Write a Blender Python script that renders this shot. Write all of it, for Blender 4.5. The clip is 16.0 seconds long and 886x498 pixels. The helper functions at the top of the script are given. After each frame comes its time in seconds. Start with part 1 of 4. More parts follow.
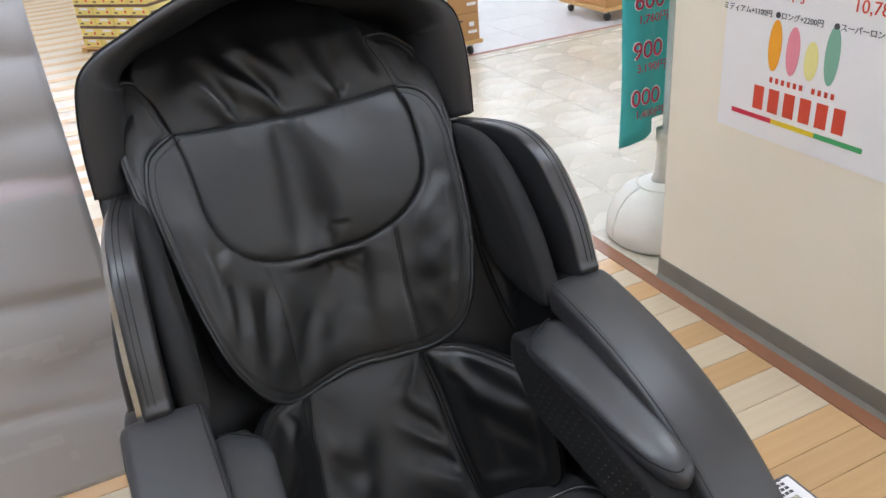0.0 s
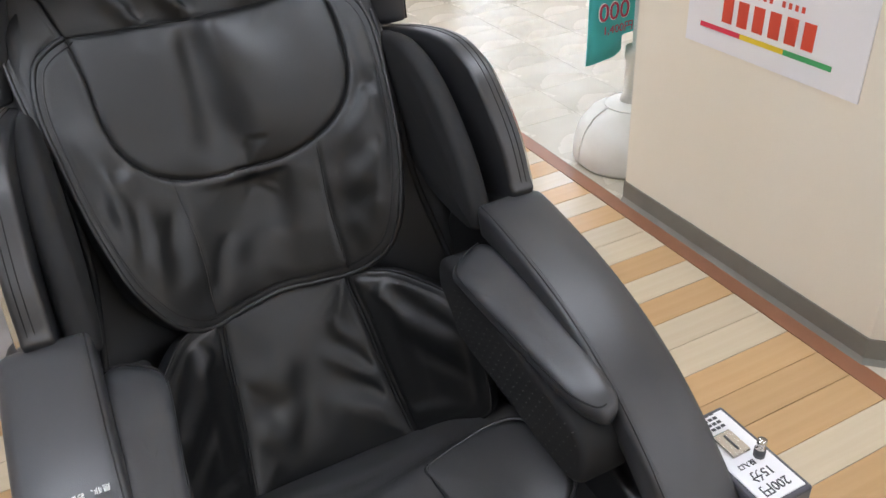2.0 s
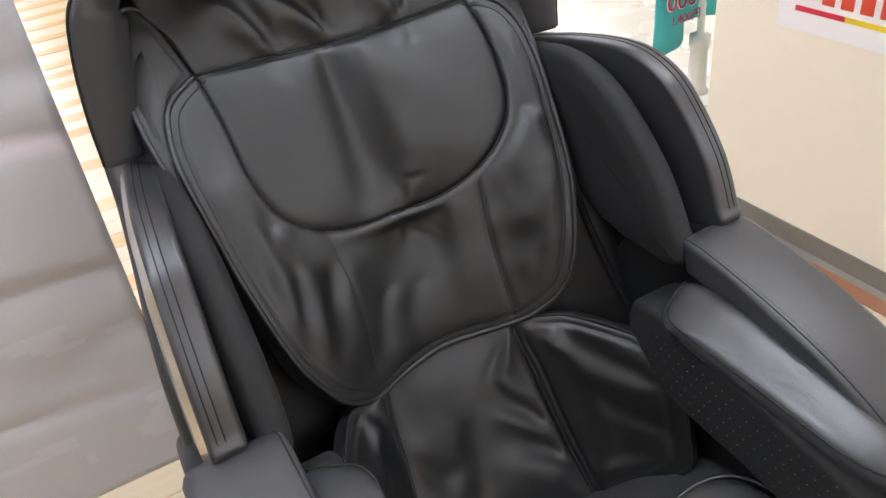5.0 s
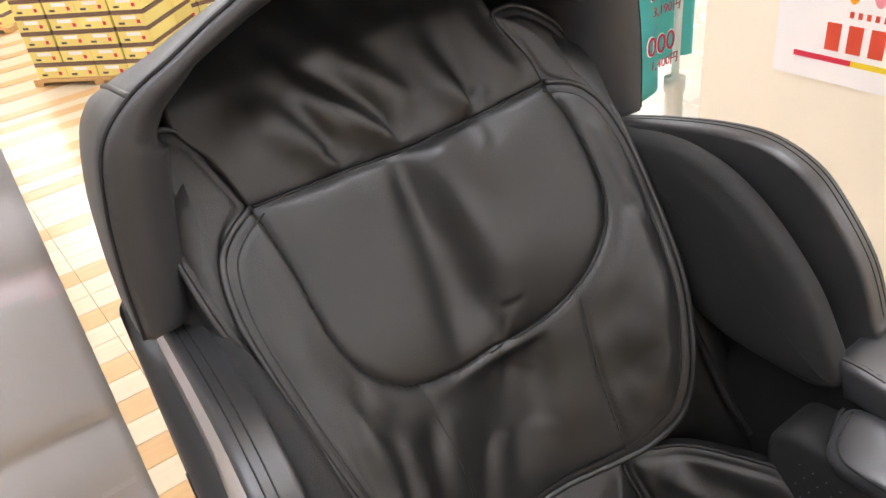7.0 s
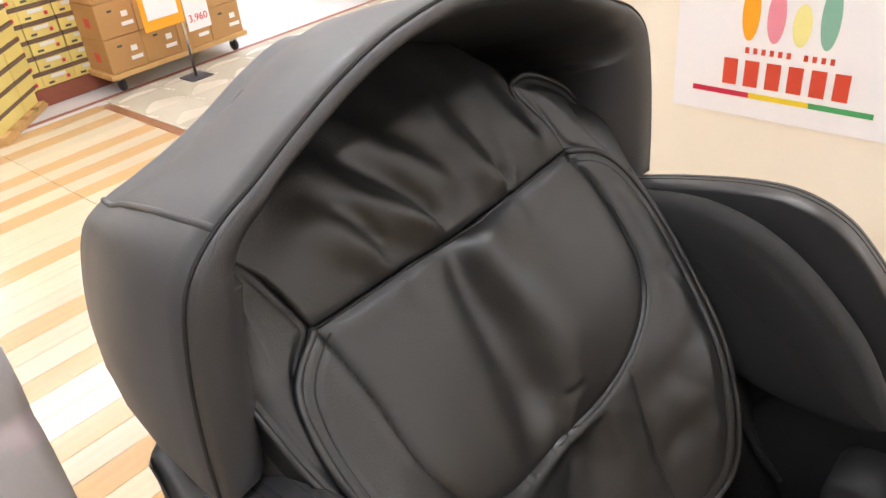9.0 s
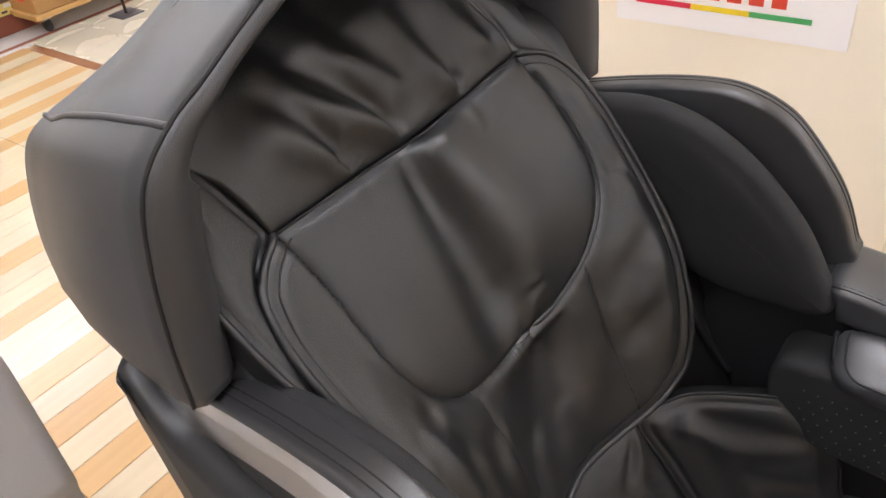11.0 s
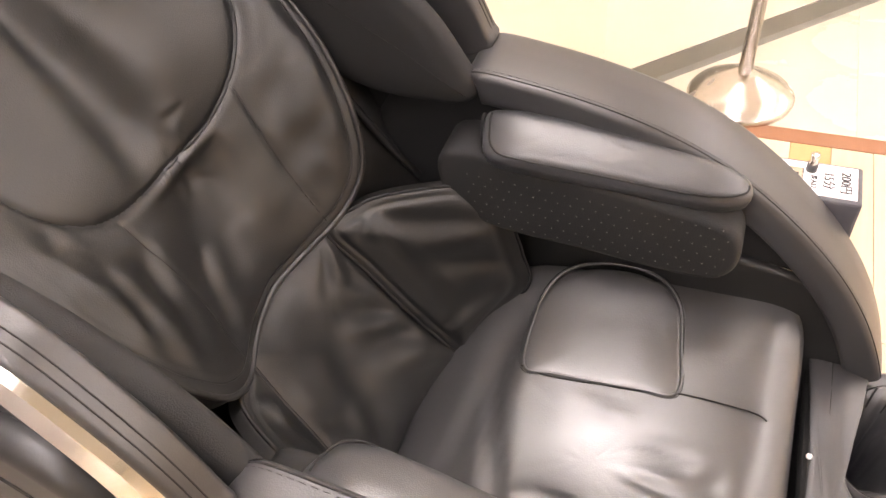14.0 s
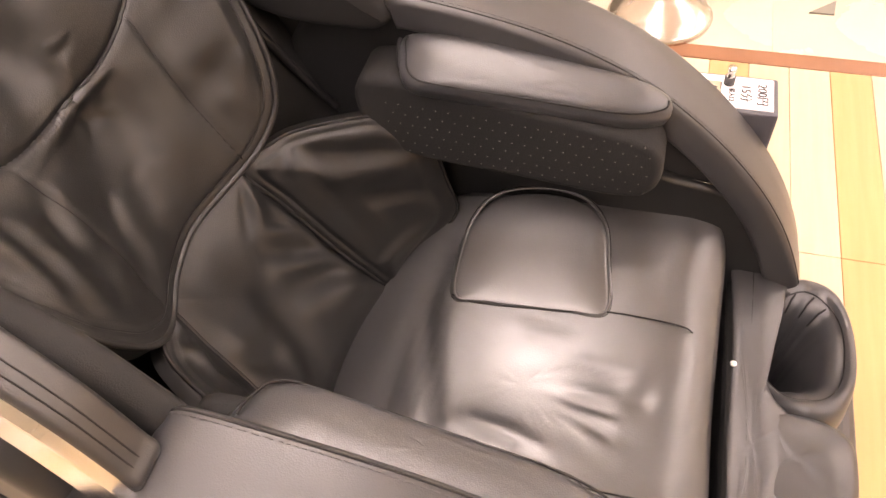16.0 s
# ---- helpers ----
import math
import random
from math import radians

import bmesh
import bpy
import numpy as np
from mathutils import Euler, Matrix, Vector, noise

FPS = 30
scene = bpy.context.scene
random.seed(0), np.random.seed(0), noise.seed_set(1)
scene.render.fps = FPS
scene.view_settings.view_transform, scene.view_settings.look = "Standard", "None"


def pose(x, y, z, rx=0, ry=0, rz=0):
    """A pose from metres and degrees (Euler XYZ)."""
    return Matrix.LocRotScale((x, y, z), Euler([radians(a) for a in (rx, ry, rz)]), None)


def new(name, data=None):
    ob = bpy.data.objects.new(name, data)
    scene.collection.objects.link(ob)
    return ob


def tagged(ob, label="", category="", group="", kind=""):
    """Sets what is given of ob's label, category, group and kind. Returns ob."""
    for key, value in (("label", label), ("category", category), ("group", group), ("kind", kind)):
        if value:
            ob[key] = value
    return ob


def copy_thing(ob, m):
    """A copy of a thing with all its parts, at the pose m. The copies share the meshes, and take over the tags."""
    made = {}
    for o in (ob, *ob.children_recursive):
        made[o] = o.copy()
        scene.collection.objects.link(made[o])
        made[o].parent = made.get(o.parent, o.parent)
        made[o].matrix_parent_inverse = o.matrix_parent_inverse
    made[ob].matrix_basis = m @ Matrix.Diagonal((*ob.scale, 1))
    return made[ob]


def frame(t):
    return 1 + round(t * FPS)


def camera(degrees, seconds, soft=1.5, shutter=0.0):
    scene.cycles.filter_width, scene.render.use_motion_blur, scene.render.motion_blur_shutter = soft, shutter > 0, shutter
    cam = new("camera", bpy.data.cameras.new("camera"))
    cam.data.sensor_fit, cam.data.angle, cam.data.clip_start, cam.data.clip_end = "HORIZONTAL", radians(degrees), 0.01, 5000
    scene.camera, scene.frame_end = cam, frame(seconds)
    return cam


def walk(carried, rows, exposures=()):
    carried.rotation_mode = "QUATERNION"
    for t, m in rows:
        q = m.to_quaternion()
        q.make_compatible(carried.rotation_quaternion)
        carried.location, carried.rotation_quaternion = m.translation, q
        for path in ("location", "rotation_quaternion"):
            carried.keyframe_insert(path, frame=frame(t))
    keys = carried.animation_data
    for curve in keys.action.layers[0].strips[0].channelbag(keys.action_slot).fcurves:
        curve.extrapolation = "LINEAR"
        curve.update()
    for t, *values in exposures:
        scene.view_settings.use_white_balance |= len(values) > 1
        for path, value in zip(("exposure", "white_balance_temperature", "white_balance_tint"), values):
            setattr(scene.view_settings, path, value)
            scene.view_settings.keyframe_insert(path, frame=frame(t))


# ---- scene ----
cam = camera(58.7, 16.0)
METRES, EYE, TILT, LEAN, TURN = 1.39, 1.527, -28.13, 4.42, -26.15
ROWS = [
    (0.0, 0.0, 0.0, 0.0, 0.0, 0.0, 0.0),
    (0.5, 0.0119, 0.0207, -0.0081, -1.51, -0.93, 0.32),
    (1.0, 0.0298, 0.0402, -0.0077, -2.28, -2.4, 0.33),
    (1.5, 0.0549, 0.054, -0.0074, -2.17, -4.22, 0.06),
    (2.0, 0.068, 0.0662, -0.0059, -1.11, -5.49, -0.42),
    (2.5, 0.0716, 0.0697, -0.0026, 0.78, -6.57, -1.61),
    (3.0, 0.0683, 0.0755, -0.0022, 2.44, -7.2, -2.37),
    (3.5, 0.0259, 0.096, 0.0009, 2.51, -7.32, -1.3),
    (6.0, -0.2044, 0.2793, 0.0806, -5.57, -5.09, 5.12),
    (6.5, -0.2336, 0.3177, 0.1142, -6.57, -4.93, 5.35),
    (7.0, -0.2675, 0.3506, 0.1313, -8.92, -4.43, 6.71),
    (7.5, -0.3247, 0.3943, 0.1617, -13.19, -3.81, 9.09),
    (8.0, -0.3666, 0.4295, 0.1924, -17.28, -3.44, 10.76),
    (10.5, -0.4123, 0.4373, 0.1991, -22.95, -6.99, 12.1),
    (11.0, -0.407, 0.437, 0.1777, -24.37, -9.55, 14.0),
    (11.5, -0.393, 0.4202, 0.1519, -26.92, -12.03, 15.86),
    (12.0, -0.3816, 0.3904, 0.1326, -29.12, -14.12, 16.61),
    (12.5, -0.368, 0.3668, 0.1106, -31.56, -16.18, 17.12),
    (13.0, -0.3537, 0.3554, 0.0971, -33.97, -18.02, 17.93),
    (13.5, -0.3359, 0.3467, 0.0866, -36.71, -20.15, 19.42),
    (14.0, -0.3213, 0.3398, 0.0789, -39.16, -21.9, 20.88),
    (14.5, -0.3181, 0.3433, 0.0779, -41.31, -23.8, 21.55),
    (15.0, -0.3172, 0.3451, 0.073, -43.01, -25.58, 21.87),
    (15.5, -0.3172, 0.3471, 0.0689, -44.09, -27.11, 21.76),
    (16.0, -0.3113, 0.3446, 0.0665, -45.28, -28.78, 21.81),
]
EXPOSURES = [(0.0, -0.42, 6500, 8), (2.7, -0.36, 6700, 9), (3.7, -0.2, 6700, 9), (6.0, 0.2, 7000, 11), (8.2, 0.27, 7500, 12), (10.5, -0.12, 7200, 12), (11.1, 0.14, 7300, 13), (12.0, 0.9, 7500, 17), (13.0, 0.92, 8000, 19), (14.5, 0.9, 8800, 22), (16.0, 0.86, 9600, 28)]
walk(cam, [(t, pose(-0.309, 0, EYE, TILT, LEAN, TURN) @ pose(METRES * x, METRES * y, METRES * z, 90 + pitch, roll, yaw)) for t, x, y, z, yaw, pitch, roll in ROWS], exposures=EXPOSURES)

# ---- light ----
world = bpy.data.worlds.new("world")
scene.world = world
world.use_nodes = True
world.node_tree.nodes["Background"].inputs[0].default_value = (0.9, 0.95, 1.0, 1)
world.node_tree.nodes["Background"].inputs[1].default_value = 0.05
LAMP = 20.0


# ---- materials ----
def material(name, colour, rough=0.5, metal=0.0, second=None, scale=6.0, mix=0.5, bump=0.0, bump_scale=80.0, per_piece=0.0,
             coat=0.0, emit=0.0, stretch=(1, 1, 1), rough_var=0.0, cells=False, crease=0.0, crease_scale=14.0, shine=0.5):
    m = bpy.data.materials.new(name)
    m.use_nodes = True
    nt = m.node_tree
    b = nt.nodes["Principled BSDF"]
    b.inputs["Roughness"].default_value = rough
    b.inputs["Metallic"].default_value = metal
    b.inputs["Specular IOR Level"].default_value = shine
    b.inputs["Coat Weight"].default_value = coat
    b.inputs["Coat Roughness"].default_value = 0.12
    b.inputs["Base Color"].default_value = (*colour, 1)
    if emit:
        b.inputs["Emission Color"].default_value = (*colour, 1)
        b.inputs["Emission Strength"].default_value = emit
    tc = nt.nodes.new("ShaderNodeTexCoord")
    mp = nt.nodes.new("ShaderNodeMapping")
    mp.inputs["Scale"].default_value = stretch
    nt.links.new(tc.outputs["Object"], mp.inputs[0])
    out = None
    if second is not None:
        n = nt.nodes.new("ShaderNodeTexNoise")
        n.inputs["Scale"].default_value = scale
        n.inputs["Detail"].default_value = 6
        nt.links.new(mp.outputs[0], n.inputs[0])
        ramp = nt.nodes.new("ShaderNodeMapRange")
        ramp.inputs[1].default_value, ramp.inputs[2].default_value = 0.35, 0.65
        ramp.inputs[3].default_value, ramp.inputs[4].default_value = 0.0, mix
        nt.links.new(n.outputs[0], ramp.inputs[0])
        mx = nt.nodes.new("ShaderNodeMix")
        mx.data_type = "RGBA"
        mx.inputs[6].default_value, mx.inputs[7].default_value = (*colour, 1), (*second, 1)
        nt.links.new(ramp.outputs[0], mx.inputs[0])
        out = mx.outputs[2]
        if rough_var:
            rr = nt.nodes.new("ShaderNodeMapRange")
            rr.inputs[1].default_value, rr.inputs[2].default_value = 0.3, 0.7
            rr.inputs[3].default_value, rr.inputs[4].default_value = max(0.02, rough - rough_var), rough + rough_var
            nt.links.new(n.outputs[0], rr.inputs[0])
            nt.links.new(rr.outputs[0], b.inputs["Roughness"])
    if per_piece:
        info = nt.nodes.new("ShaderNodeObjectInfo")
        hsv = nt.nodes.new("ShaderNodeHueSaturation")
        rng = nt.nodes.new("ShaderNodeMapRange")
        rng.inputs[3].default_value, rng.inputs[4].default_value = 1 - per_piece, 1 + per_piece
        nt.links.new(info.outputs["Random"], rng.inputs[0])
        nt.links.new(rng.outputs[0], hsv.inputs["Value"])
        if out is not None:
            nt.links.new(out, hsv.inputs["Color"])
        else:
            hsv.inputs["Color"].default_value = (*colour, 1)
        out = hsv.outputs[0]
    if out is not None:
        nt.links.new(out, b.inputs["Base Color"])
    if bump:
        if cells:
            n2 = nt.nodes.new("ShaderNodeTexVoronoi")
            n2.inputs["Scale"].default_value = bump_scale
        else:
            n2 = nt.nodes.new("ShaderNodeTexNoise")
            n2.inputs["Scale"].default_value = bump_scale
            n2.inputs["Detail"].default_value = 4
        nt.links.new(mp.outputs[0], n2.inputs[0])
        bp = nt.nodes.new("ShaderNodeBump")
        bp.inputs["Strength"].default_value = bump
        bp.inputs["Distance"].default_value = 0.002
        nt.links.new(n2.outputs[0], bp.inputs["Height"])
        last = bp.outputs[0]
        if crease:
            # fine wandering creases of worn hide
            n3 = nt.nodes.new("ShaderNodeTexNoise")
            n3.noise_type = "RIDGED_MULTIFRACTAL"
            n3.inputs["Scale"].default_value = crease_scale
            n3.inputs["Detail"].default_value = 3
            n3.inputs["Distortion"].default_value = 0.8
            nt.links.new(tc.outputs["Object"], n3.inputs[0])
            b3 = nt.nodes.new("ShaderNodeBump")
            b3.inputs["Strength"].default_value = crease
            b3.inputs["Distance"].default_value = 0.004
            nt.links.new(n3.outputs[0], b3.inputs["Height"])
            nt.links.new(last, b3.inputs["Normal"])
            last = b3.outputs[0]
        nt.links.new(last, b.inputs["Normal"])
    return m


LEATHER = material("soft_leather", (0.007, 0.007, 0.007), 0.45, second=(0.011, 0.011, 0.0109), scale=9, bump=0.09, bump_scale=620, rough_var=0.08, cells=True, crease=0.15, crease_scale=9, shine=0.58)
ARM_LEATHER = material("arm_leather", (0.032, 0.032, 0.0345), 0.4, second=(0.04, 0.04, 0.0425), scale=5, bump=0.07, bump_scale=700, rough_var=0.05, cells=True, shine=0.7)
HOOD_LEATHER = material("hood_leather", (0.031, 0.031, 0.0325), 0.44, second=(0.038, 0.038, 0.0395), scale=4, bump=0.07, bump_scale=700, rough_var=0.05, cells=True)
# seat: same black leather, base colour lightened to carry the ceiling sheen
SEAT_LEATHER_LIT = material("seat_leather_lit", (0.034, 0.034, 0.0355), 0.35, second=(0.044, 0.044, 0.0455), scale=8, bump=0.05, bump_scale=420, cells=True, rough_var=0.06, shine=1.0, crease=0.08, crease_scale=12)
# arm cushions: black leather with the light on their tops put into the colour
PAD_LEATHER_LIT = material("pad_leather_lit", (0.042, 0.043, 0.0465), 0.36, second=(0.051, 0.052, 0.0555), scale=12, bump=0.1, bump_scale=700, rough_var=0.05, cells=True, crease=0.04, crease_scale=10, shine=0.7)
FABRIC = material("black_fabric", (0.008, 0.008, 0.0085), 0.8, second=(0.013, 0.013, 0.0135), scale=14, bump=0.25, bump_scale=700)
SHELL = material("black_shell", (0.012, 0.012, 0.0125), 0.38, second=(0.018, 0.018, 0.018), scale=7, bump=0.05, bump_scale=300)
# piping, and seam lines: near black also paints the shade in seam grooves
PIPING_SEAM_SHADE = material("black_piping_seam_shade", (0.004, 0.004, 0.0042), 0.75, second=(0.006, 0.006, 0.006), scale=40)
# light caught by the small holes, painted as paler grey dots
HOLE_GLINT = material("perforation_glint", (0.075, 0.073, 0.07), 0.6)
WING_LEATHER = material("wing_leather", (0.019, 0.019, 0.0205), 0.4, second=(0.026, 0.026, 0.028), scale=6, bump=0.07, bump_scale=700, rough_var=0.05, cells=True, shine=0.85)
THREAD = material("grey_thread", (0.06, 0.06, 0.062), 0.7)
SILVER = material("brushed_silver", (0.72, 0.71, 0.69), 0.2, metal=1.0, second=(0.64, 0.63, 0.61), scale=3, rough_var=0.03)
STEEL = material("stainless_steel", (0.66, 0.62, 0.58), 0.22, metal=1.0, second=(0.55, 0.52, 0.48), scale=20, rough_var=0.06)
WALL = material("cream_wall_paint", (0.81, 0.75, 0.635), 0.7, second=(0.77, 0.705, 0.585), scale=1.6, bump=0.2, bump_scale=160)
BASE = material("grey_vinyl_skirting", (0.19, 0.182, 0.155), 0.5, second=(0.15, 0.143, 0.12), scale=9, bump=0.05)
PLANK_LIGHT = material("pale_maple_vinyl", (0.58, 0.485, 0.35), 0.2, second=(0.52, 0.42, 0.285), scale=5, stretch=(0.5, 9, 1), per_piece=0.06, bump=0.05, bump_scale=60, rough_var=0.06)
PLANK_DARK = material("amber_maple_vinyl", (0.54, 0.345, 0.175), 0.2, second=(0.47, 0.29, 0.135), scale=5, stretch=(0.5, 9, 1), per_piece=0.06, bump=0.05, bump_scale=60, rough_var=0.06)
JOINT = material("brown_joint", (0.38, 0.25, 0.13), 0.7)
RED_BORDER = material("red_brown_vinyl", (0.29, 0.128, 0.07), 0.35, second=(0.23, 0.1, 0.053), scale=12, bump=0.05)
CREAM_TILE = material("cream_vinyl_tile", (0.56, 0.515, 0.42), 0.25, second=(0.47, 0.425, 0.335), scale=3.2, mix=0.35, per_piece=0.04, bump=0.04, rough_var=0.08)
WHITE_TILE = material("white_floor_tile", (0.66, 0.66, 0.67), 0.2, second=(0.6, 0.6, 0.61), scale=4, per_piece=0.03, rough_var=0.05)
CEILING = material("white_ceiling", (0.8, 0.79, 0.76), 0.85, second=(0.75, 0.74, 0.71), scale=3)
GLOW = material("lamp_diffuser", (0.88, 0.955, 1.13), 0.5, emit=LAMP)
WHITE = material("white_plastic", (0.78, 0.77, 0.72), 0.35, second=(0.68, 0.66, 0.6), scale=8, mix=0.6, bump=0.04)
PAPER = material("white_poster_paper", (0.8, 0.79, 0.8), 0.35, second=(0.77, 0.76, 0.78), scale=3)
TEAL = material("teal_banner_cloth", (0.06, 0.46, 0.46), 0.8, second=(0.045, 0.38, 0.39), scale=7, bump=0.2, bump_scale=300)
SHEET = material("grey_vinyl_sheet", (0.48, 0.474, 0.482), 0.42, second=(0.53, 0.515, 0.522), scale=1.6, bump=0.1, bump_scale=9, rough_var=0.06, crease=0.3, crease_scale=2.2)
PRINT_PALE = material("pale_print_trace", (0.54, 0.535, 0.54), 0.4, second=(0.56, 0.55, 0.555), scale=12)
PRINT_PINK = material("pink_print_trace", (0.56, 0.48, 0.495), 0.4, second=(0.54, 0.5, 0.51), scale=9)
CARTON = material("brown_cardboard", (0.5, 0.27, 0.105), 0.75, second=(0.42, 0.215, 0.08), scale=4, bump=0.08, bump_scale=90, per_piece=0.08)
PALLET = material("pale_pallet_wood", (0.6, 0.36, 0.14), 0.6, second=(0.48, 0.27, 0.1), scale=6, stretch=(1, 6, 6))
YELLOW = material("pale_yellow_carton", (0.78, 0.65, 0.22), 0.55, second=(0.7, 0.56, 0.17), scale=4, per_piece=0.06)
BROWN = material("brown_carton_lid", (0.16, 0.09, 0.06), 0.6, second=(0.12, 0.07, 0.05), scale=6)
RED_BROWN = material("red_brown_board", (0.25, 0.07, 0.04), 0.6, second=(0.2, 0.055, 0.03), scale=6)
RUBBER = material("black_rubber", (0.03, 0.03, 0.032), 0.5, second=(0.045, 0.045, 0.045), scale=20)
INK_RED = material("red_ink", (0.62, 0.06, 0.03), 0.5)
INK_CRIMSON = material("crimson_ink", (0.6, 0.02, 0.06), 0.45)
INK_YELLOW = material("yellow_ink", (0.75, 0.55, 0.03), 0.45)
INK_GREEN = material("green_ink", (0.05, 0.34, 0.12), 0.45)
INK_ORANGE = material("orange_ink", (0.85, 0.36, 0.02), 0.45)
INK_PINK = material("pink_ink", (0.75, 0.25, 0.32), 0.45)
INK_PALE = material("pale_yellow_ink", (0.8, 0.74, 0.3), 0.45)
INK_MINT = material("sage_green_ink", (0.2, 0.42, 0.32), 0.45)
INK_BLACK = material("dark_grey_ink", (0.06, 0.06, 0.065), 0.5)
INK_WHITE = material("white_ink", (0.8, 0.8, 0.78), 0.5)
INK_DEEP = material("dark_red_ink", (0.42, 0.02, 0.06), 0.5)
COINBOX = material("dark_grey_coin_box", (0.07, 0.07, 0.085), 0.4, second=(0.09, 0.09, 0.1), scale=12, bump=0.05)


# ---- mesh helpers ----
def mesh(verts, faces, mat, name="mesh", smooth=True):
    me = bpy.data.meshes.new(name)
    me.from_pydata([tuple(v) for v in verts], [], faces)
    bm = bmesh.new()
    bm.from_mesh(me)
    bmesh.ops.recalc_face_normals(bm, faces=bm.faces)
    bm.to_mesh(me)
    bm.free()
    if smooth:
        me.polygons.foreach_set("use_smooth", [True] * len(me.polygons))
    me.materials.append(mat)
    return me


def thing(name, label, category, at=(0, 0, 0), group="", kind=""):
    ob = new(name)
    ob.location = at
    ob.empty_display_size = 0.1
    return tagged(ob, label, category, group, kind)


def part(name, data, parent, label=""):
    """One mesh object under a thing or a part; its mesh is in the thing's own coordinates."""
    ob = new(name, data)
    ob.parent = parent
    return tagged(ob, label)


def loft(rings, closed=True, caps=True):
    n = len(rings[0])
    verts = [v for r in rings for v in r]
    faces = []
    for i in range(len(rings) - 1):
        for j in range(n if closed else n - 1):
            k = (j + 1) % n
            faces.append((i * n + j, i * n + k, (i + 1) * n + k, (i + 1) * n + j))
    if caps:
        faces.append(tuple(range(n)))
        faces.append(tuple(range((len(rings) - 1) * n, len(rings) * n)))
    return verts, faces


def spline(pts, n=8, closed=False):
    """Catmull-Rom points through pts, n per span."""
    p = [np.array(q, float) for q in pts]
    m = len(p)
    out = []
    for i in range(m if closed else m - 1):
        a = p[(i - 1) % m] if closed or i > 0 else 2 * p[0] - p[1]
        b, c = p[i], p[(i + 1) % m]
        d = p[(i + 2) % m] if closed or i + 2 < m else 2 * p[-1] - p[-2]
        for k in range(n):
            t = k / n
            out.append(0.5 * (2 * b + (c - a) * t + (2 * a - 5 * b + 4 * c - d) * t * t + (3 * b - 3 * c + d - a) * t ** 3))
    if not closed:
        out.append(p[-1])
    return out


def tube(pts, r, mat, n=6, closed=False):
    p = [Vector(q) for q in pts]
    rings = []
    for i, q in enumerate(p):
        a = p[i - 1] if (i > 0 or closed) else q
        b = p[(i + 1) % len(p)] if (i + 1 < len(p) or closed) else q
        d = (b - a).normalized()
        side = d.cross(Vector((0.31, 0.17, 0.93)))
        side.normalize()
        up = side.cross(d)
        rings.append([q + r * (math.cos(2 * math.pi * k / n) * side + math.sin(2 * math.pi * k / n) * up) for k in range(n)])
    if closed:
        rings.append(rings[0])
    v, f = loft(rings, True, not closed)
    return mesh(v, f, mat)


def normal_of(surf, u, v):
    e = 0.003
    a, b, c = Vector(surf(u, v)), Vector(surf(u + e, v)), Vector(surf(u, v + e))
    return (b - a).cross(c - a).normalized()


def folds(u, v, scale, seed, size):
    """Soft billows with a few sharper creases across them."""
    p = Vector((u * scale, v * scale, seed))
    w = noise.noise(p) * 0.7 + 0.3 * noise.noise(p * 2.3 + Vector((3, 1, 0)))
    q = Vector((u * scale * 0.9 + 0.6 * noise.noise(p * 0.8), v * scale * 0.45 + 0.6 * noise.noise(p * 0.7 + Vector((7, 0, 0))), seed + 9))
    n = noise.noise(q)
    m = noise.noise(q * 1.9 + Vector((0, 4, 2)))
    return size * (0.8 * w + 0.5 * math.exp(-(n / 0.06) ** 2) - 0.35 * math.exp(-((n - 0.2) / 0.08) ** 2) + 0.1 * math.exp(-(m / 0.09) ** 2))


def cushion(outline, surf, puff, mat, power=2.5, rings=14, depth=0.03, lift=0.0, wrinkle=0.0, scale=9.0, centre=None, shape=None, flip=1.0, seed=0.0):
    """A padded panel: its outline lies on surf(u, v), its middle rises by puff, its edge goes down by depth."""
    o = [np.array(q, float) for q in outline]
    c = np.array(centre, float) if centre is not None else sum(o) / len(o)
    verts, faces, n = [], [], len(o)
    levels = [(1.0, -depth), (1.008, -depth * 0.5)] + [(1.0, 0.0)] + [((1 - (k / rings)) ** 0.8, None) for k in range(1, rings)]
    for s, h in levels:
        for q in o:
            u, v = c + (q - c) * s
            nm = normal_of(surf, u, v) * flip
            d = h if h is not None else puff * (1 - s ** power)
            w = 0.0
            if wrinkle:
                fade = 1.0 if s < 0.9 else max(0.0, (1.0 - s) / 0.1)
                w = fade * folds(u, v, scale, seed, wrinkle)
            if shape is not None and h is None:
                w += shape(u, v) * min(1.0, (1.0 - s) / 0.12)
            verts.append(Vector(surf(u, v)) + nm * (lift + d + w))
    for i in range(len(levels) - 1):
        for j in range(n):
            k = (j + 1) % n
            faces.append((i * n + j, i * n + k, (i + 1) * n + k, (i + 1) * n + j))
    base = (len(levels) - 1) * n
    u, v = c
    d = puff + (shape(u, v) if shape is not None else 0) + (folds(u, v, scale, seed, wrinkle) if wrinkle else 0)
    verts.append(Vector(surf(u, v)) + normal_of(surf, u, v) * flip * (lift + d))
    for j in range(n):
        faces.append((base + j, base + (j + 1) % n, len(verts) - 1))
    return mesh(verts, faces, mat)


def inset(poly, d):
    """The closed outline moved inwards by d."""
    out, n = [], len(poly)
    area = sum(poly[i][0] * poly[(i + 1) % n][1] - poly[(i + 1) % n][0] * poly[i][1] for i in range(n))
    s = 1 if area > 0 else -1
    for i in range(n):
        t = np.array(poly[(i + 1) % n]) - np.array(poly[i - 1])
        t = t / (np.linalg.norm(t) + 1e-9)
        out.append((poly[i][0] - s * t[1] * d, poly[i][1] + s * t[0] * d))
    return out


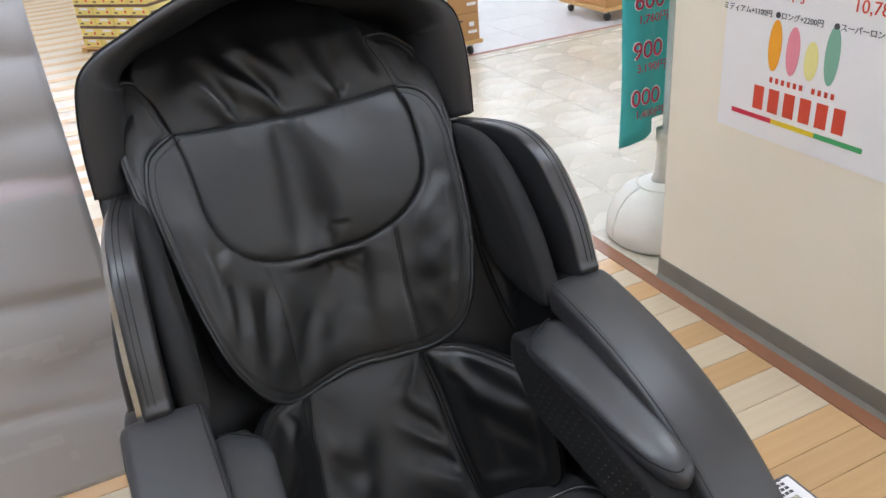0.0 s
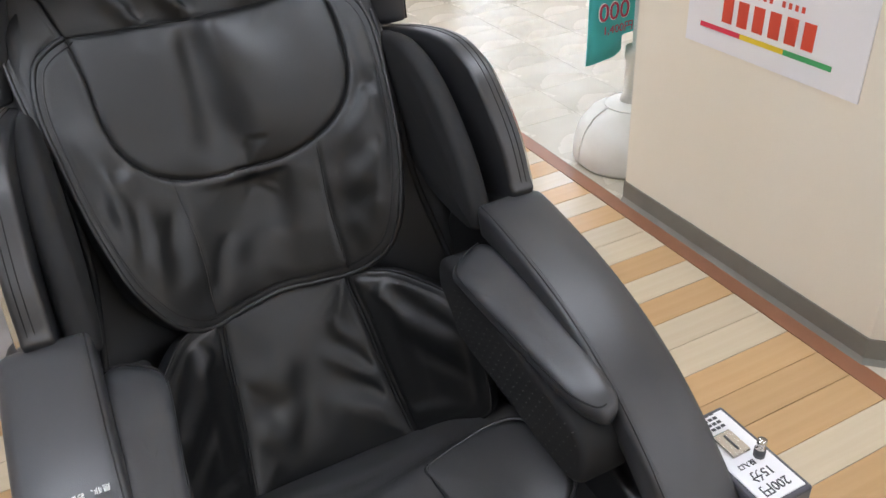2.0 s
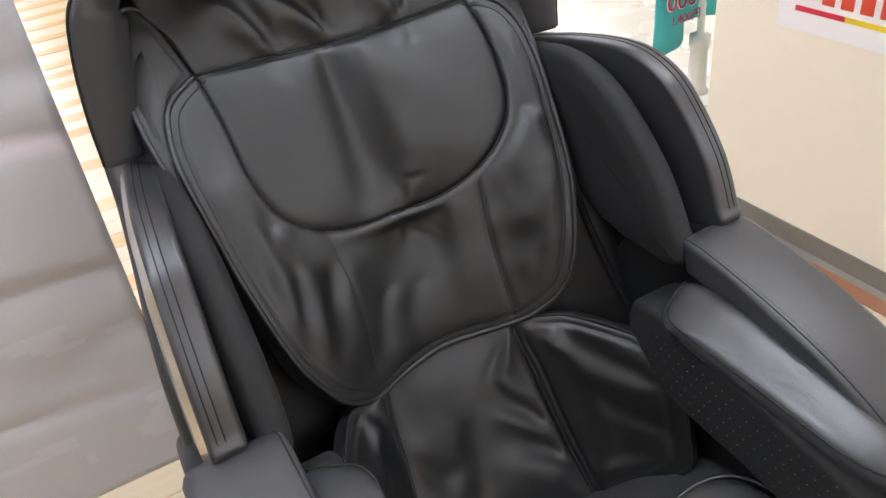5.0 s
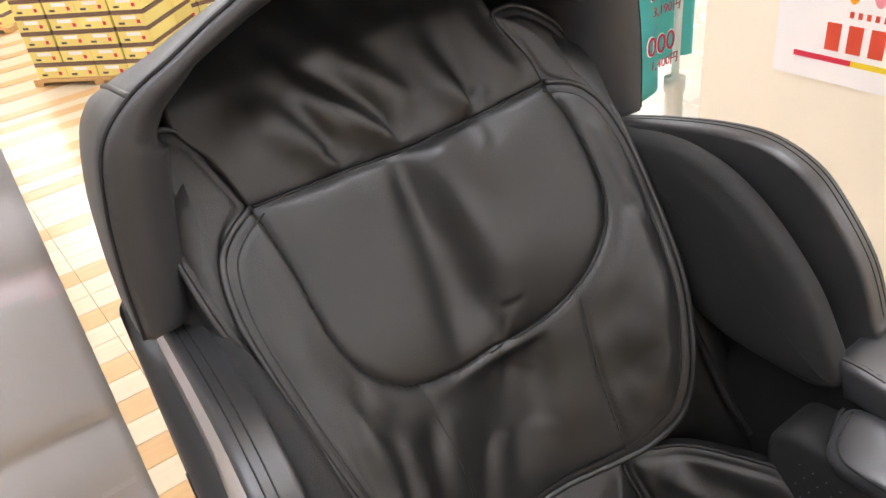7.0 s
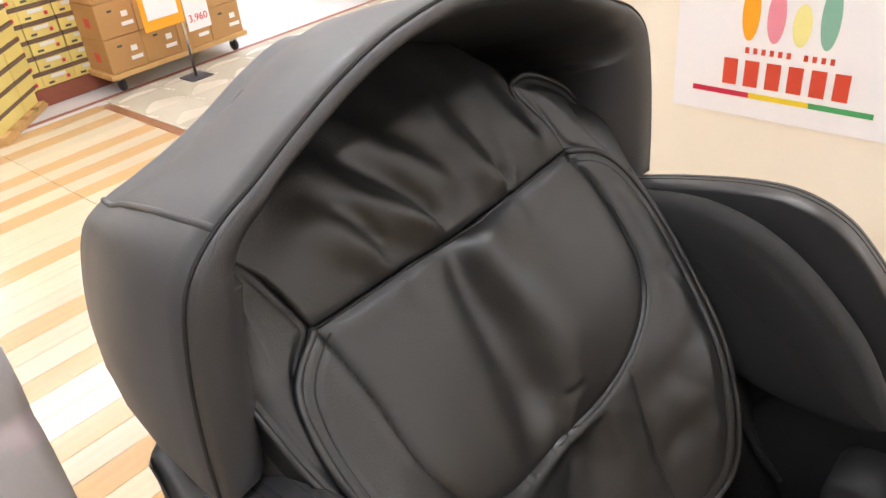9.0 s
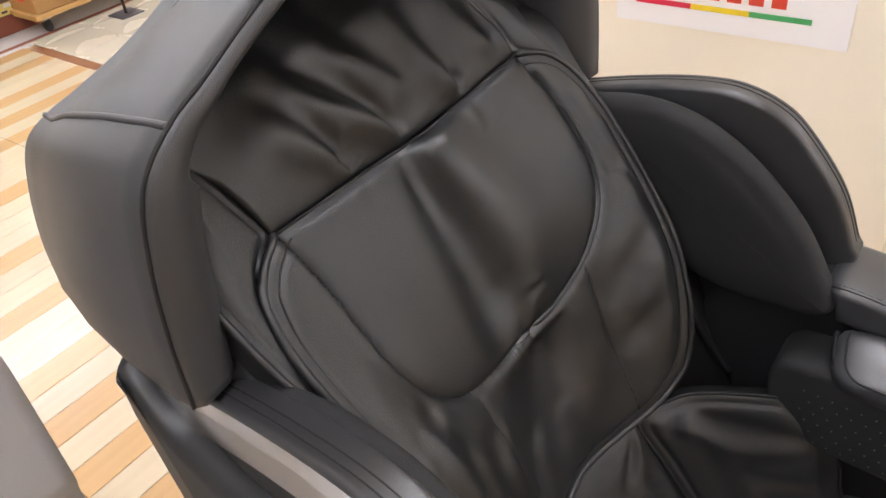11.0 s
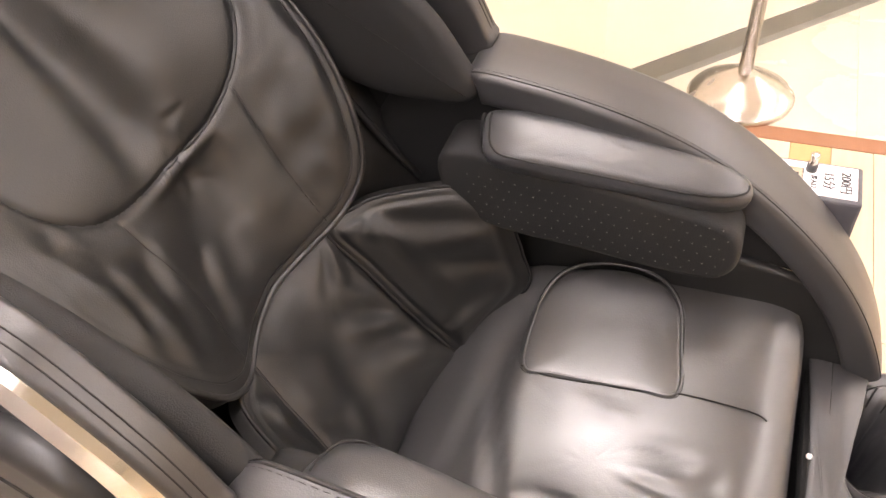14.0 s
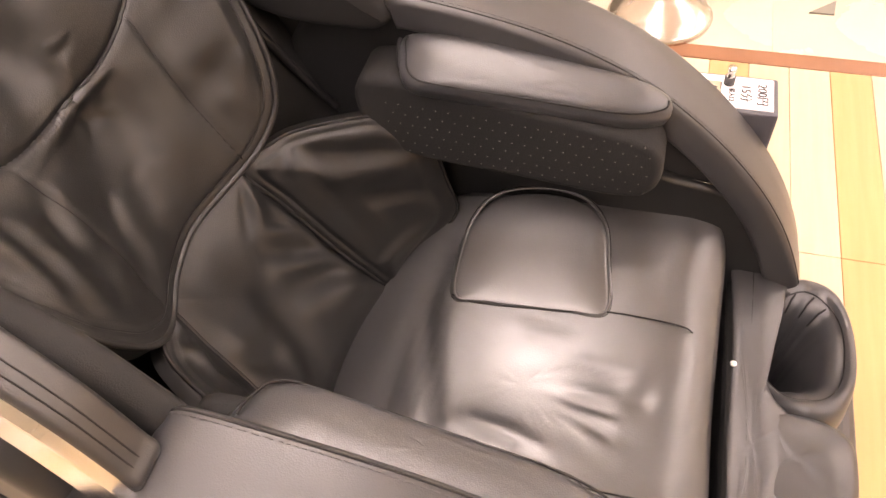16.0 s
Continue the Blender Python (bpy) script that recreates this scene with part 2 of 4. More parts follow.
def slab(profile, x0, x1, mat, round_by=0.015, steps=4, bulge=0.0):
    """A thick panel: a closed (y, z) profile from x0 to x1, with rounded edges and, if wanted, bulging faces."""
    lo, hi = min(x0, x1), max(x0, x1)
    levels = [(lo + round_by * (1 - math.sin(math.pi / 2 * k / steps)), round_by * (1 - math.cos(math.pi / 2 * k / steps))) for k in range(steps + 1)][::-1]
    levels = levels + [(lo + hi - x, d) for x, d in levels[::-1]]
    rings = [[Vector((x, y, z)) for y, z in inset(profile, d)] for x, d in levels]
    if bulge:
        c = sum((np.array(q) for q in profile), np.zeros(2)) / len(profile)
        edge = inset(profile, round_by)
        pre, post = [], []
        for q, k in ((0.9, 0.45), (0.75, 0.8), (0.45, 1.0)):
            ring = [c + (np.array(e) - c) * q for e in edge]
            pre.insert(0, [Vector((lo - bulge * k, y, z)) for y, z in ring])
            post.append([Vector((hi + bulge * k, y, z)) for y, z in ring])
        rings = pre + rings + post
    v, f = loft(rings)
    return mesh(v, f, mat)


def box(sx, sy, sz, mat, bevel=0.004, at=(0, 0, 0), segments=2):
    """A bevelled box standing on z = at.z, centred in x and y."""
    bm = bmesh.new()
    bmesh.ops.create_cube(bm, size=1, matrix=Matrix.Translation((at[0], at[1], at[2] + sz / 2)) @ Matrix.Diagonal((sx, sy, sz, 1)))
    if bevel:
        bmesh.ops.bevel(bm, geom=bm.edges[:], offset=bevel, segments=segments, affect="EDGES", profile=0.5)
    me = bpy.data.meshes.new("box")
    bm.to_mesh(me)
    bm.free()
    me.materials.append(mat)
    return me


def lathe(profile, mat, n=32, at=(0, 0, 0)):
    rings = [[Vector((at[0] + r * math.cos(2 * math.pi * k / n), at[1] + r * math.sin(2 * math.pi * k / n), at[2] + z)) for k in range(n)] for r, z in profile]
    v, f = loft(rings)
    return mesh(v, f, mat)


def writing(text, size, mat, m, parent, name="lettering", depth=0.0008, label=""):
    c = bpy.data.curves.new(name, "FONT")
    c.body, c.size, c.extrude, c.align_x, c.align_y = text, size, depth, "CENTER", "CENTER"
    c.materials.append(mat)
    tmp = bpy.data.objects.new("tmp", c)
    scene.collection.objects.link(tmp)
    me = bpy.data.meshes.new_from_object(tmp.evaluated_get(bpy.context.evaluated_depsgraph_get()))
    bpy.data.objects.remove(tmp)
    me.transform(m)
    return part(name, me, parent, label)


# ---- the setting ----
def structure(name, data, label, category):
    return tagged(new(name, data), label, category, kind="structure")


WALL_X, WALL_Y0, WALL_Y1, FLOOR_Y = 1.43, 0.967, 1.975, 5.27
ground = structure("floor", box(18, 30, 0.2, JOINT, 0, (0, 9, -0.206)), "mall floor in wood-look planks and cream and white tiles", "floor")

LAMP_FRAME = box(1.28, 0.46, 0.03, WHITE, 0.004, (0, 0, 0.004))
LAMP_PANE = box(1.2, 0.4, 0.01, GLOW, 0, (0, 0, -0.004))

# wall pillar with the salon poster: its end is cut off at 45 degrees
pil = [(WALL_X, WALL_Y1), (WALL_X, WALL_Y0), (2.35, 0.047), (3.6, 0.047), (3.6, WALL_Y1)]
v, f = loft([[Vector((x, y, z)) for x, y in pil] for z in (0.0, 2.99)])
structure("wall_east", mesh(v, f, WALL, smooth=False), "cream painted wall with a slanting end", "wall")
bs = [(WALL_X - 0.005, WALL_Y1 + 0.004), (WALL_X - 0.005, WALL_Y0 - 0.002), (2.35, 0.04), (2.36, 0.047), (WALL_X + 0.01, WALL_Y0 + 0.01), (WALL_X + 0.01, WALL_Y1 + 0.004)]
v, f = loft([[Vector((x - d if k < 3 else x, y - 0.5 * d if 0 < k < 3 else y, z)) for k, (x, y) in enumerate(bs)] for z, d in ((0.0, 0.011), (0.005, 0.007), (0.016, 0.001), (0.077, 0.0))])
structure("baseboard", mesh(v, f, BASE, smooth=False), "grey vinyl skirting along the cream wall", "baseboard")
structure("ceiling", box(18, 30, 0.1, CEILING, 0, (0, 9, 3.0)), "plain white ceiling", "ceiling")
for nm, sx, sy, x, y in (("wall_north", 18, 0.2, 0, 24.1), ("wall_south", 18, 0.2, 0, -6.1), ("wall_far_east", 0.2, 30, 9.1, 9), ("wall_west", 0.2, 30, -9.1, 9)):
    structure(nm, box(sx, sy, 3.0, WALL, 0, (x, y, 0)), "plain cream wall that closes the hall", "wall")

# unseen ceiling lamps: rows over the aisle, frontmost row added to brighten the chair
spots = [(-4.65 + 1.9 * i, -2.1 + 2.95 * j) for i in range(7) for j in range(-1, 8)]
spots = [(x, y) for x, y in spots if not (1.3 < x < 3.7 and 0 < y < 2.1) and not (x < -1 and y < -1)]
for x, y in spots:
    lamp = thing("ceiling_light", "unseen long recessed ceiling light with a white diffuser", "ceiling light", (x, y, 2.965), "ceiling lights")
    part("frame", LAMP_FRAME, lamp)
    part("diffuser", LAMP_PANE, lamp)


# ---- massage chair ----
def sp(pts, n=6):
    return spline(pts, n, True)


chair = thing("massage_chair", "black leather massage chair with hood, padded arms and silver trim", "massage chair", (0, 0, 0))


SPINE_Z = (0.40, 0.50, 0.60, 0.705, 0.80, 0.906, 1.0, 1.11, 1.2, 1.3)
SPINE_Y = (0.955, 1.01, 1.06, 1.112, 1.146, 1.182, 1.236, 1.308, 1.362, 1.42)
SPINE_M = np.gradient(SPINE_Y, SPINE_Z)
HOLLOW = ((0.4, 2.6), (0.6, 2.6), (0.72, 2.3), (0.86, 1.5), (0.95, 1.05), (1.12, 0.3), (1.3, 0.2))


def spine(z):
    """The back's middle line: a smooth curve, hollow at the waist."""
    z = np.asarray(z, float)
    i = np.clip(np.searchsorted(SPINE_Z, z) - 1, 0, len(SPINE_Z) - 2)
    z0, y0, y1, m0, m1 = np.take(SPINE_Z, i), np.take(SPINE_Y, i), np.take(SPINE_Y, i + 1), np.take(SPINE_M, i), np.take(SPINE_M, i + 1)
    h = np.take(SPINE_Z, i + 1) - z0
    t = (z - z0) / h
    return (1 + 2 * t) * (1 - t) ** 2 * y0 + t * (1 - t) ** 2 * h * m0 + t * t * (3 - 2 * t) * y1 + t * t * (t - 1) * h * m1


def step(a, b, x):
    t = np.clip((x - a) / (b - a), 0, 1)
    return t * t * (3 - 2 * t)


def mat_y(x, z):
    c = np.interp(z, [q[0] for q in HOLLOW], [q[1] for q in HOLLOW])
    return spine(z) - c * x * x - 8 * np.maximum(0, np.abs(x) - 0.19) ** 2 * np.clip((0.86 - z) / 0.1, 0, 1)


def head_y(x, z):
    return mat_y(x, z) + 0.004 + 0.12 * np.maximum(0, z - 1.15) + 0.6 * np.maximum(0, z - 1.215)


def ear_y(x, z):
    return mat_y(x, z) + 0.012


def lumbar_y(x, z):
    return mat_y(x, z) + 0.004 - 0.042 * step(0.165, 0.235, np.abs(x)) * step(0.56, 0.68, z)


def rest_y(x, z):
    return spine(z) + 0.04 - 1.0 * x * x


def surf_of(fn):
    return lambda x, z: (x, float(fn(x, z)), z)




def near(p, line):
    """Each point's distance from a chain of straight pieces."""
    out = np.full(len(p), 9.0)
    for a, b in zip(line[:-1], line[1:]):
        a, d = np.array(a), np.array(b) - np.array(a)
        t = np.clip(((p - a) @ d) / (d @ d + 1e-12), 0, 1)
        out = np.minimum(out, np.hypot(*(p - a - t[:, None] * d).T))
    return out


def within(p, poly):
    """Which points lie inside a closed outline."""
    ins = np.zeros(len(p), bool)
    for a, b in zip(poly, poly[1:] + poly[:1]):
        hit = (a[1] > p[:, 1]) != (b[1] > p[:, 1])
        ins ^= hit & (p[:, 0] < (b[0] - a[0]) * (p[:, 1] - a[1]) / (b[1] - a[1] + 1e-12) + a[0])
    return ins


def fold(p, a, b, w0, w1, size, soft=1.8):
    """A fold in the leather from a to b: steep on one side, soft on the other, and opening from width w0 to w1."""
    a, d = np.array(a), np.array(b) - np.array(a)
    length = math.hypot(*d)
    d = d / length
    t = ((p - a) @ d) / length
    off = (p - a) @ np.array((-d[1], d[0])) + 0.012 * length * np.sin(7 * t + 20 * a[0])
    w = w0 + (w1 - w0) * np.clip(t, 0, 1)
    q = off / w
    shape = np.where(q > 0, np.exp(-(q / soft) ** 2), np.exp(-q * q)) - 0.55 * np.exp(-((q + 1.7) / 0.9) ** 2)
    return size * shape * step(-0.12, 0.12, t) * (1 - step(0.7, 1.15, t))


def billow(p, scale, seed, size):
    return size * np.array([noise.noise(Vector((x * scale, z * scale, seed))) + 0.4 * noise.noise(Vector((x * scale * 2.6, z * scale * 2.1, seed + 5))) for x, z in p])


def padded(outline, ground_y, height, mat, depth=0.02, rings=40, centre=None):
    """A padded panel facing the front: height(points, distance from the edge) over the surface y = ground_y(x, z)."""
    o = np.array(outline)
    c = np.array(centre) if centre is not None else o.mean(axis=0)
    scales = [1.0, 1.004, 1.0] + [(1 - k / rings) ** 0.85 for k in range(1, rings)] + [0.0]
    p = np.concatenate([c + (o - c) * k for k in scales])
    e = near(p, list(outline) + [outline[0]])
    h = height(p, e)
    n = len(o)
    h[:n] = -depth
    h[n:2 * n] = 0.4 * h[n:2 * n] - 0.6 * depth * 0.5
    x, z, d = p[:, 0], p[:, 1], 0.003
    gx = (ground_y(x + d, z) - ground_y(x - d, z)) / (2 * d)
    gz = (ground_y(x, z + d) - ground_y(x, z - d)) / (2 * d)
    s = h / np.sqrt(1 + gx * gx + gz * gz)
    v = np.stack([x + gx * s, ground_y(x, z) - s, z + gz * s], axis=1)
    faces = []
    for i in range(len(scales) - 1):
        for j in range(n):
            k = (j + 1) % n
            faces.append((i * n + j, i * n + k, (i + 1) * n + k, (i + 1) * n + j))
    return mesh(v, faces, mat)


def on_pad(pts, ground_y, height, outline, up=0.0):
    """Points laid on a padded panel, for its seams and piping."""
    p = np.array(pts)
    h = height(p, near(p, list(outline) + [outline[0]])) + up
    return [Vector((x, float(ground_y(x, z)), z)) + normal_of(surf_of(ground_y), x, z) * k for (x, z), k in zip(p, h)]


def mirror_outline(right):
    """Closed outline from the right half, given from the top middle to the bottom middle."""
    return right + [(-x, z) for x, z in right[::-1] if x > 1e-6]


def line2(pts, n=8):
    return [tuple(q) for q in spline(pts, n)]


# backrest: the padded bed behind the mat
rest_surf = surf_of(rest_y)
rest_out = sp(mirror_outline([(0.0, 1.17), (0.2, 1.17), (0.262, 1.15), (0.272, 1.08), (0.276, 0.97), (0.298, 0.88), (0.305, 0.8), (0.305, 0.64), (0.29, 0.5), (0.15, 0.44), (0.0, 0.44)]))
backrest = part("backrest", cushion(rest_out, rest_surf, 0.0, LEATHER, depth=0.08, rings=10, wrinkle=0.0015, scale=5, centre=(0, 0.9)), chair)
for s in (1, -1):
    edge = spline([(s * 0.262, 1.0), (s * 0.258, 0.9), (s * 0.262, 0.83), (s * 0.277, 0.75), (s * 0.296, 0.66)], 8)
    part("piping", tube([Vector(rest_surf(*q)) + Vector((0, -0.012, 0)) for q in edge], 0.006, PIPING_SEAM_SHADE), backrest)

# back mat with the head pillow sewn into its upper half
TOP_SEAM = line2([(-0.197, 1.120), (-0.14, 1.116), (-0.079, 1.1135), (0.003, 1.110), (0.096, 1.1145), (0.15, 1.119), (0.200, 1.124)], 8)
PILLOW_SEAM = line2([(0.200, 1.122), (0.2075, 1.084), (0.206, 1.037), (0.195, 0.995), (0.167, 0.958), (0.117, 0.924), (0.058, 0.905), (0.0, 0.9025), (-0.055, 0.904), (-0.102, 0.914), (-0.141, 0.934), (-0.17, 0.965), (-0.186, 1.005), (-0.189, 1.06), (-0.196, 1.118)], 8)
MAT_SIDE = line2([(0.200, 1.124), (0.238, 1.111), (0.257, 1.086), (0.2605, 1.05), (0.254, 0.998), (0.240, 0.92), (0.220, 0.84), (0.198, 0.78), (0.172, 0.744), (0.128, 0.716), (0.07, 0.7045), (0.0, 0.704)], 8)
MAT_LEFT = line2([(0.0, 0.704), (-0.06, 0.7), (-0.125, 0.702), (-0.172, 0.734), (-0.204, 0.784), (-0.224, 0.832), (-0.243, 0.91), (-0.254, 0.975), (-0.261, 1.045), (-0.251, 1.088), (-0.232, 1.106), (-0.197, 1.120)], 8)
mat_out = TOP_SEAM[:-1] + MAT_SIDE[:-1] + MAT_LEFT[:-1]
pil_out = TOP_SEAM + PILLOW_SEAM[1:-1]
STRIPS = [line2([(s * 0.117, 0.922), (s * 0.111, 0.823), (s * 0.115, 0.718)], 8) for s in (1, -1)]


def mat_height(p, e):
    """Height of the mat and its pillow over the back: seams drawn in, the leather puffed and folded between them."""
    u, v = p[:, 0], p[:, 1]
    low = near(p, PILLOW_SEAM)
    top = near(p, TOP_SEAM)
    ins = within(p, pil_out)
    h = 0.003 + 0.007 * (1 - np.exp(-e / 0.012)) - 0.0022 * np.exp(-((e - 0.0115) / 0.0022) ** 2)
    away = np.minimum(low, top)
    h = np.where(ins, 0.0035 + 0.0115 * (1 - np.exp(-low / 0.022)) * (1 - 0.75 * np.exp(-top / 0.016)), h)
    h -= 0.0026 * np.exp(-(low / 0.004) ** 2) + 0.003 * np.exp(-(top / 0.005) ** 2)
    for k, s in enumerate(STRIPS):
        h -= (0.003, 0.0012)[k] * np.exp(-(near(p, s) / 0.0035) ** 2)
    body = step(0.0, 0.02, away)
    # pillow: the wide fold from the middle of the top seam to the notch
    w = fold(p, (0.006, 1.112), (0.052, 0.935), 0.018, 0.046, 0.017, 2.2)
    w += -0.007 * np.exp(-((u + 0.02 + 0.12 * (1.11 - v)) / 0.026) ** 2) * step(1.12, 1.06, v) * step(0.9, 0.97, v)
    w += -0.006 * np.exp(-((u + 0.008) / 0.02) ** 2 - ((v - 0.955) / 0.03) ** 2)
    w += fold(p, (0.0, 0.905), (0.01, 0.935), 0.004, 0.009, -0.0035, 1.3)
    w += fold(p, (0.042, 0.936), (0.012, 0.938), 0.004, 0.005, -0.0022, 1.2)
    w += fold(p, (-0.079, 1.114), (-0.094, 1.08), 0.006, 0.016, -0.001, 1.5)
    w += fold(p, (0.096, 1.115), (0.104, 1.085), 0.004, 0.014, -0.002, 1.4)
    w += fold(p, (-0.045, 1.112), (-0.06, 1.09), 0.005, 0.012, -0.0006, 1.5)
    pil = w * step(0.0, 0.01, np.minimum(low, top + 0.006)) + 0.0015 * np.sin(9 * u + 14 * v)
    # body: a slack hollow under the notch and hanging folds towards the lower edge
    g = -0.012 * np.exp(-((u - 0.02) / 0.075) ** 2 - ((v - 0.862) / 0.055) ** 2)
    g += fold(p, (0.0, 0.895), (0.004, 0.862), 0.006, 0.011, -0.002, 1.3)
    g += fold(p, (0.014, 0.888), (0.05, 0.88), 0.005, 0.008, 0.0015)
    g += fold(p, (0.014, 0.88), (0.045, 0.86), 0.005, 0.009, 0.0015)
    for x0, z0, x1, z1, wide, size in ((-0.1, 0.88, -0.14, 0.75, 0.024, 0.0055), (-0.045, 0.81, -0.075, 0.722, 0.018, 0.0042), (0.016, 0.80, -0.012, 0.735, 0.02, 0.0028), (-0.165, 0.9, -0.178, 0.765, 0.018, 0.006),
                                       (0.075, 0.9, 0.055, 0.75, 0.024, 0.004), (-0.205, 0.955, -0.205, 0.83, 0.012, 0.005)):
        g += fold(p, (x0, z0), (x1, z1), 0.6 * wide, 1.3 * wide, size)
    # side bands: slanting billows between the pillow and the hem
    for x0, z0, x1, z1, wide, size in ((0.222, 0.975, 0.165, 0.90, 0.020, 0.007), (0.228, 0.905, 0.15, 0.835, 0.022, 0.007), (0.2, 0.83, 0.135, 0.775, 0.017, 0.004), (-0.235, 1.01, -0.205, 0.95, 0.016, 0.004),
                                       (-0.228, 0.945, -0.175, 0.875, 0.018, 0.006), (-0.215, 0.87, -0.16, 0.80, 0.018, 0.005), (0.225, 1.07, 0.232, 0.99, 0.012, 0.004)):
        g += fold(p, (x0, z0), (x1, z1), 0.7 * wide, 1.3 * wide, size)
    g += fold(p, (0.206, 0.99), (0.232, 0.987), 0.004, 0.010, -0.004, 1.4)
    g += fold(p, (-0.162, 0.948), (-0.195, 0.93), 0.008, 0.014, 0.003)
    g += billow(p, 9, 3.0, 0.003)
    g *= step(0.002, 0.018, low) * step(0.006, 0.03, e)
    return h + np.where(ins, pil, g * body)


def mat_under(p, e):
    return mat_height(p, e) - np.where(within(p, pil_out), 0.012, 0.0) * step(0.0, 0.006, near(p, PILLOW_SEAM))


back_mat = part("back_mat", padded(mat_out, mat_y, mat_under, LEATHER, 0.02, 70, (0, 0.94)), chair, "loose black leather back mat with a piped edge")
pillow = part("pillow", padded(pil_out, mat_y, mat_height, LEATHER, 0.01, 56, (0, 1.02)), back_mat, "head pillow sewn in, with a wide slanting fold")
hem = MAT_SIDE + MAT_LEFT[1:]
part("piping", tube(on_pad(hem, mat_y, mat_height, mat_out, 0.001), 0.0042, LEATHER), back_mat)
inner = [(q[0] * 0.955, 0.94 + (q[1] - 0.94) * 0.952) for q in hem]
part("seam", tube(on_pad(inner, mat_y, mat_height, mat_out, 0.0002), 0.0011, PIPING_SEAM_SHADE), back_mat)
part("seam", tube(on_pad(PILLOW_SEAM, mat_y, mat_height, mat_out, 0.0004), 0.0011, PIPING_SEAM_SHADE), back_mat)
part("seam", tube(on_pad(TOP_SEAM, mat_y, mat_height, mat_out, 0.0006), 0.0014, PIPING_SEAM_SHADE), back_mat)
for k, s in enumerate(STRIPS):
    part("seam", tube(on_pad(s, mat_y, mat_height, mat_out, 0.0004), (0.0012, 0.0006)[k], PIPING_SEAM_SHADE), back_mat)


def head_height(p, e):
    """Gathered flap: pleats at the seam open into long slanting billows."""
    u, v = p[:, 0], p[:, 1]
    top = near(p, TOP_SEAM)
    h = 0.001 + 0.006 * (1 - np.exp(-top / 0.01))
    w = fold(p, (-0.012, 1.118), (-0.15, 1.222), 0.007, 0.03, 0.015, 1.3)
    w += fold(p, (-0.085, 1.117), (-0.172, 1.196), 0.007, 0.022, 0.011, 1.3)
    w += fold(p, (0.02, 1.15), (-0.1, 1.255), 0.012, 0.034, 0.009, 1.4)
    w += fold(p, (0.092, 1.118), (0.02, 1.235), 0.008, 0.04, 0.012, 1.3)
    w += fold(p, (0.165, 1.14), (0.11, 1.23), 0.01, 0.03, 0.006, 1.4)
    w += fold(p, (-0.003, 1.112), (-0.02, 1.14), 0.004, 0.008, -0.006, 1.0)
    w += fold(p, (-0.079, 1.1135), (-0.1, 1.137), 0.004, 0.008, -0.007, 1.0)
    w += fold(p, (0.096, 1.1145), (0.1, 1.14), 0.004, 0.009, -0.007, 1.0)
    return h + w + billow(p, 12, 7.0, 0.0025) * step(0, 0.03, top)


head_out = TOP_SEAM + line2([(0.200, 1.124), (0.190, 1.155), (0.176, 1.19), (0.165, 1.225), (0.11, 1.265), (0.0, 1.285), (-0.13, 1.272), (-0.222, 1.224), (-0.232, 1.195), (-0.212, 1.165), (-0.197, 1.120)], 8)[1:-1]
head = part("head_flap", padded(head_out, head_y, head_height, LEATHER, 0.01, 46, (-0.015, 1.19)), chair, "gathered black leather flap above the head pillow")


def ear_height(p, e):
    return 0.004 + 0.010 * (1 - np.exp(-e / 0.016)) - 0.002 * np.exp(-((e - 0.011) / 0.0025) ** 2) + billow(p, 11, 2.0, 0.002)


for s, flat in ((1, [(0.200, 1.118), (0.188, 1.155), (0.172, 1.197), (0.196, 1.205), (0.222, 1.198), (0.254, 1.172), (0.270, 1.13), (0.272, 1.085), (0.264, 1.03), (0.25, 1.06), (0.235, 1.095)]),
                (-1, [(-0.197, 1.115), (-0.208, 1.155), (-0.224, 1.19), (-0.25, 1.202), (-0.276, 1.178), (-0.285, 1.13), (-0.283, 1.085), (-0.276, 1.04), (-0.262, 0.99), (-0.25, 1.05), (-0.232, 1.092)])):
    o = [tuple(q) for q in sp(flat, 8)]
    part("side_ear", padded(o, ear_y, ear_height, LEATHER, 0.02, 18), head)
    part("piping", tube(on_pad(o[8:72], ear_y, ear_height, o, 0.001), 0.0036, LEATHER), head)

# lumbar pad: middle panel and two puffed side panels
LUMB_SEAM = [(0.11, 0.708), (0.116, 0.64), (0.123, 0.57), (0.133, 0.5), (0.146, 0.443)]


def lumbar_height(p, e):
    u, v = p[:, 0], p[:, 1]
    sd = np.minimum(*[near(p, line2([(s * x, z) for x, z in LUMB_SEAM], 4)) for s in (1, -1)])
    h = 0.003 + 0.017 * (1 - np.exp(-e / 0.03)) - 0.004 * np.exp(-(sd / 0.006) ** 2)
    w = billow(p, 6, 11.0, 0.005)
    for a, b, wide, size in (((0.122, 0.545), (0.02, 0.59), 0.017, 0.008), ((0.126, 0.6), (0.06, 0.63), 0.010, 0.004), ((0.1, 0.69), (0.07, 0.63), 0.010, 0.006), ((0.13, 0.49), (0.0, 0.52), 0.028, 0.010),
                             ((-0.118, 0.62), (-0.03, 0.56), 0.02, 0.006), ((-0.13, 0.53), (-0.05, 0.49), 0.02, 0.006)):
        w += fold(p, a, b, 0.4 * wide, 1.3 * wide, size)
    return h + w * step(0.004, 0.03, e)


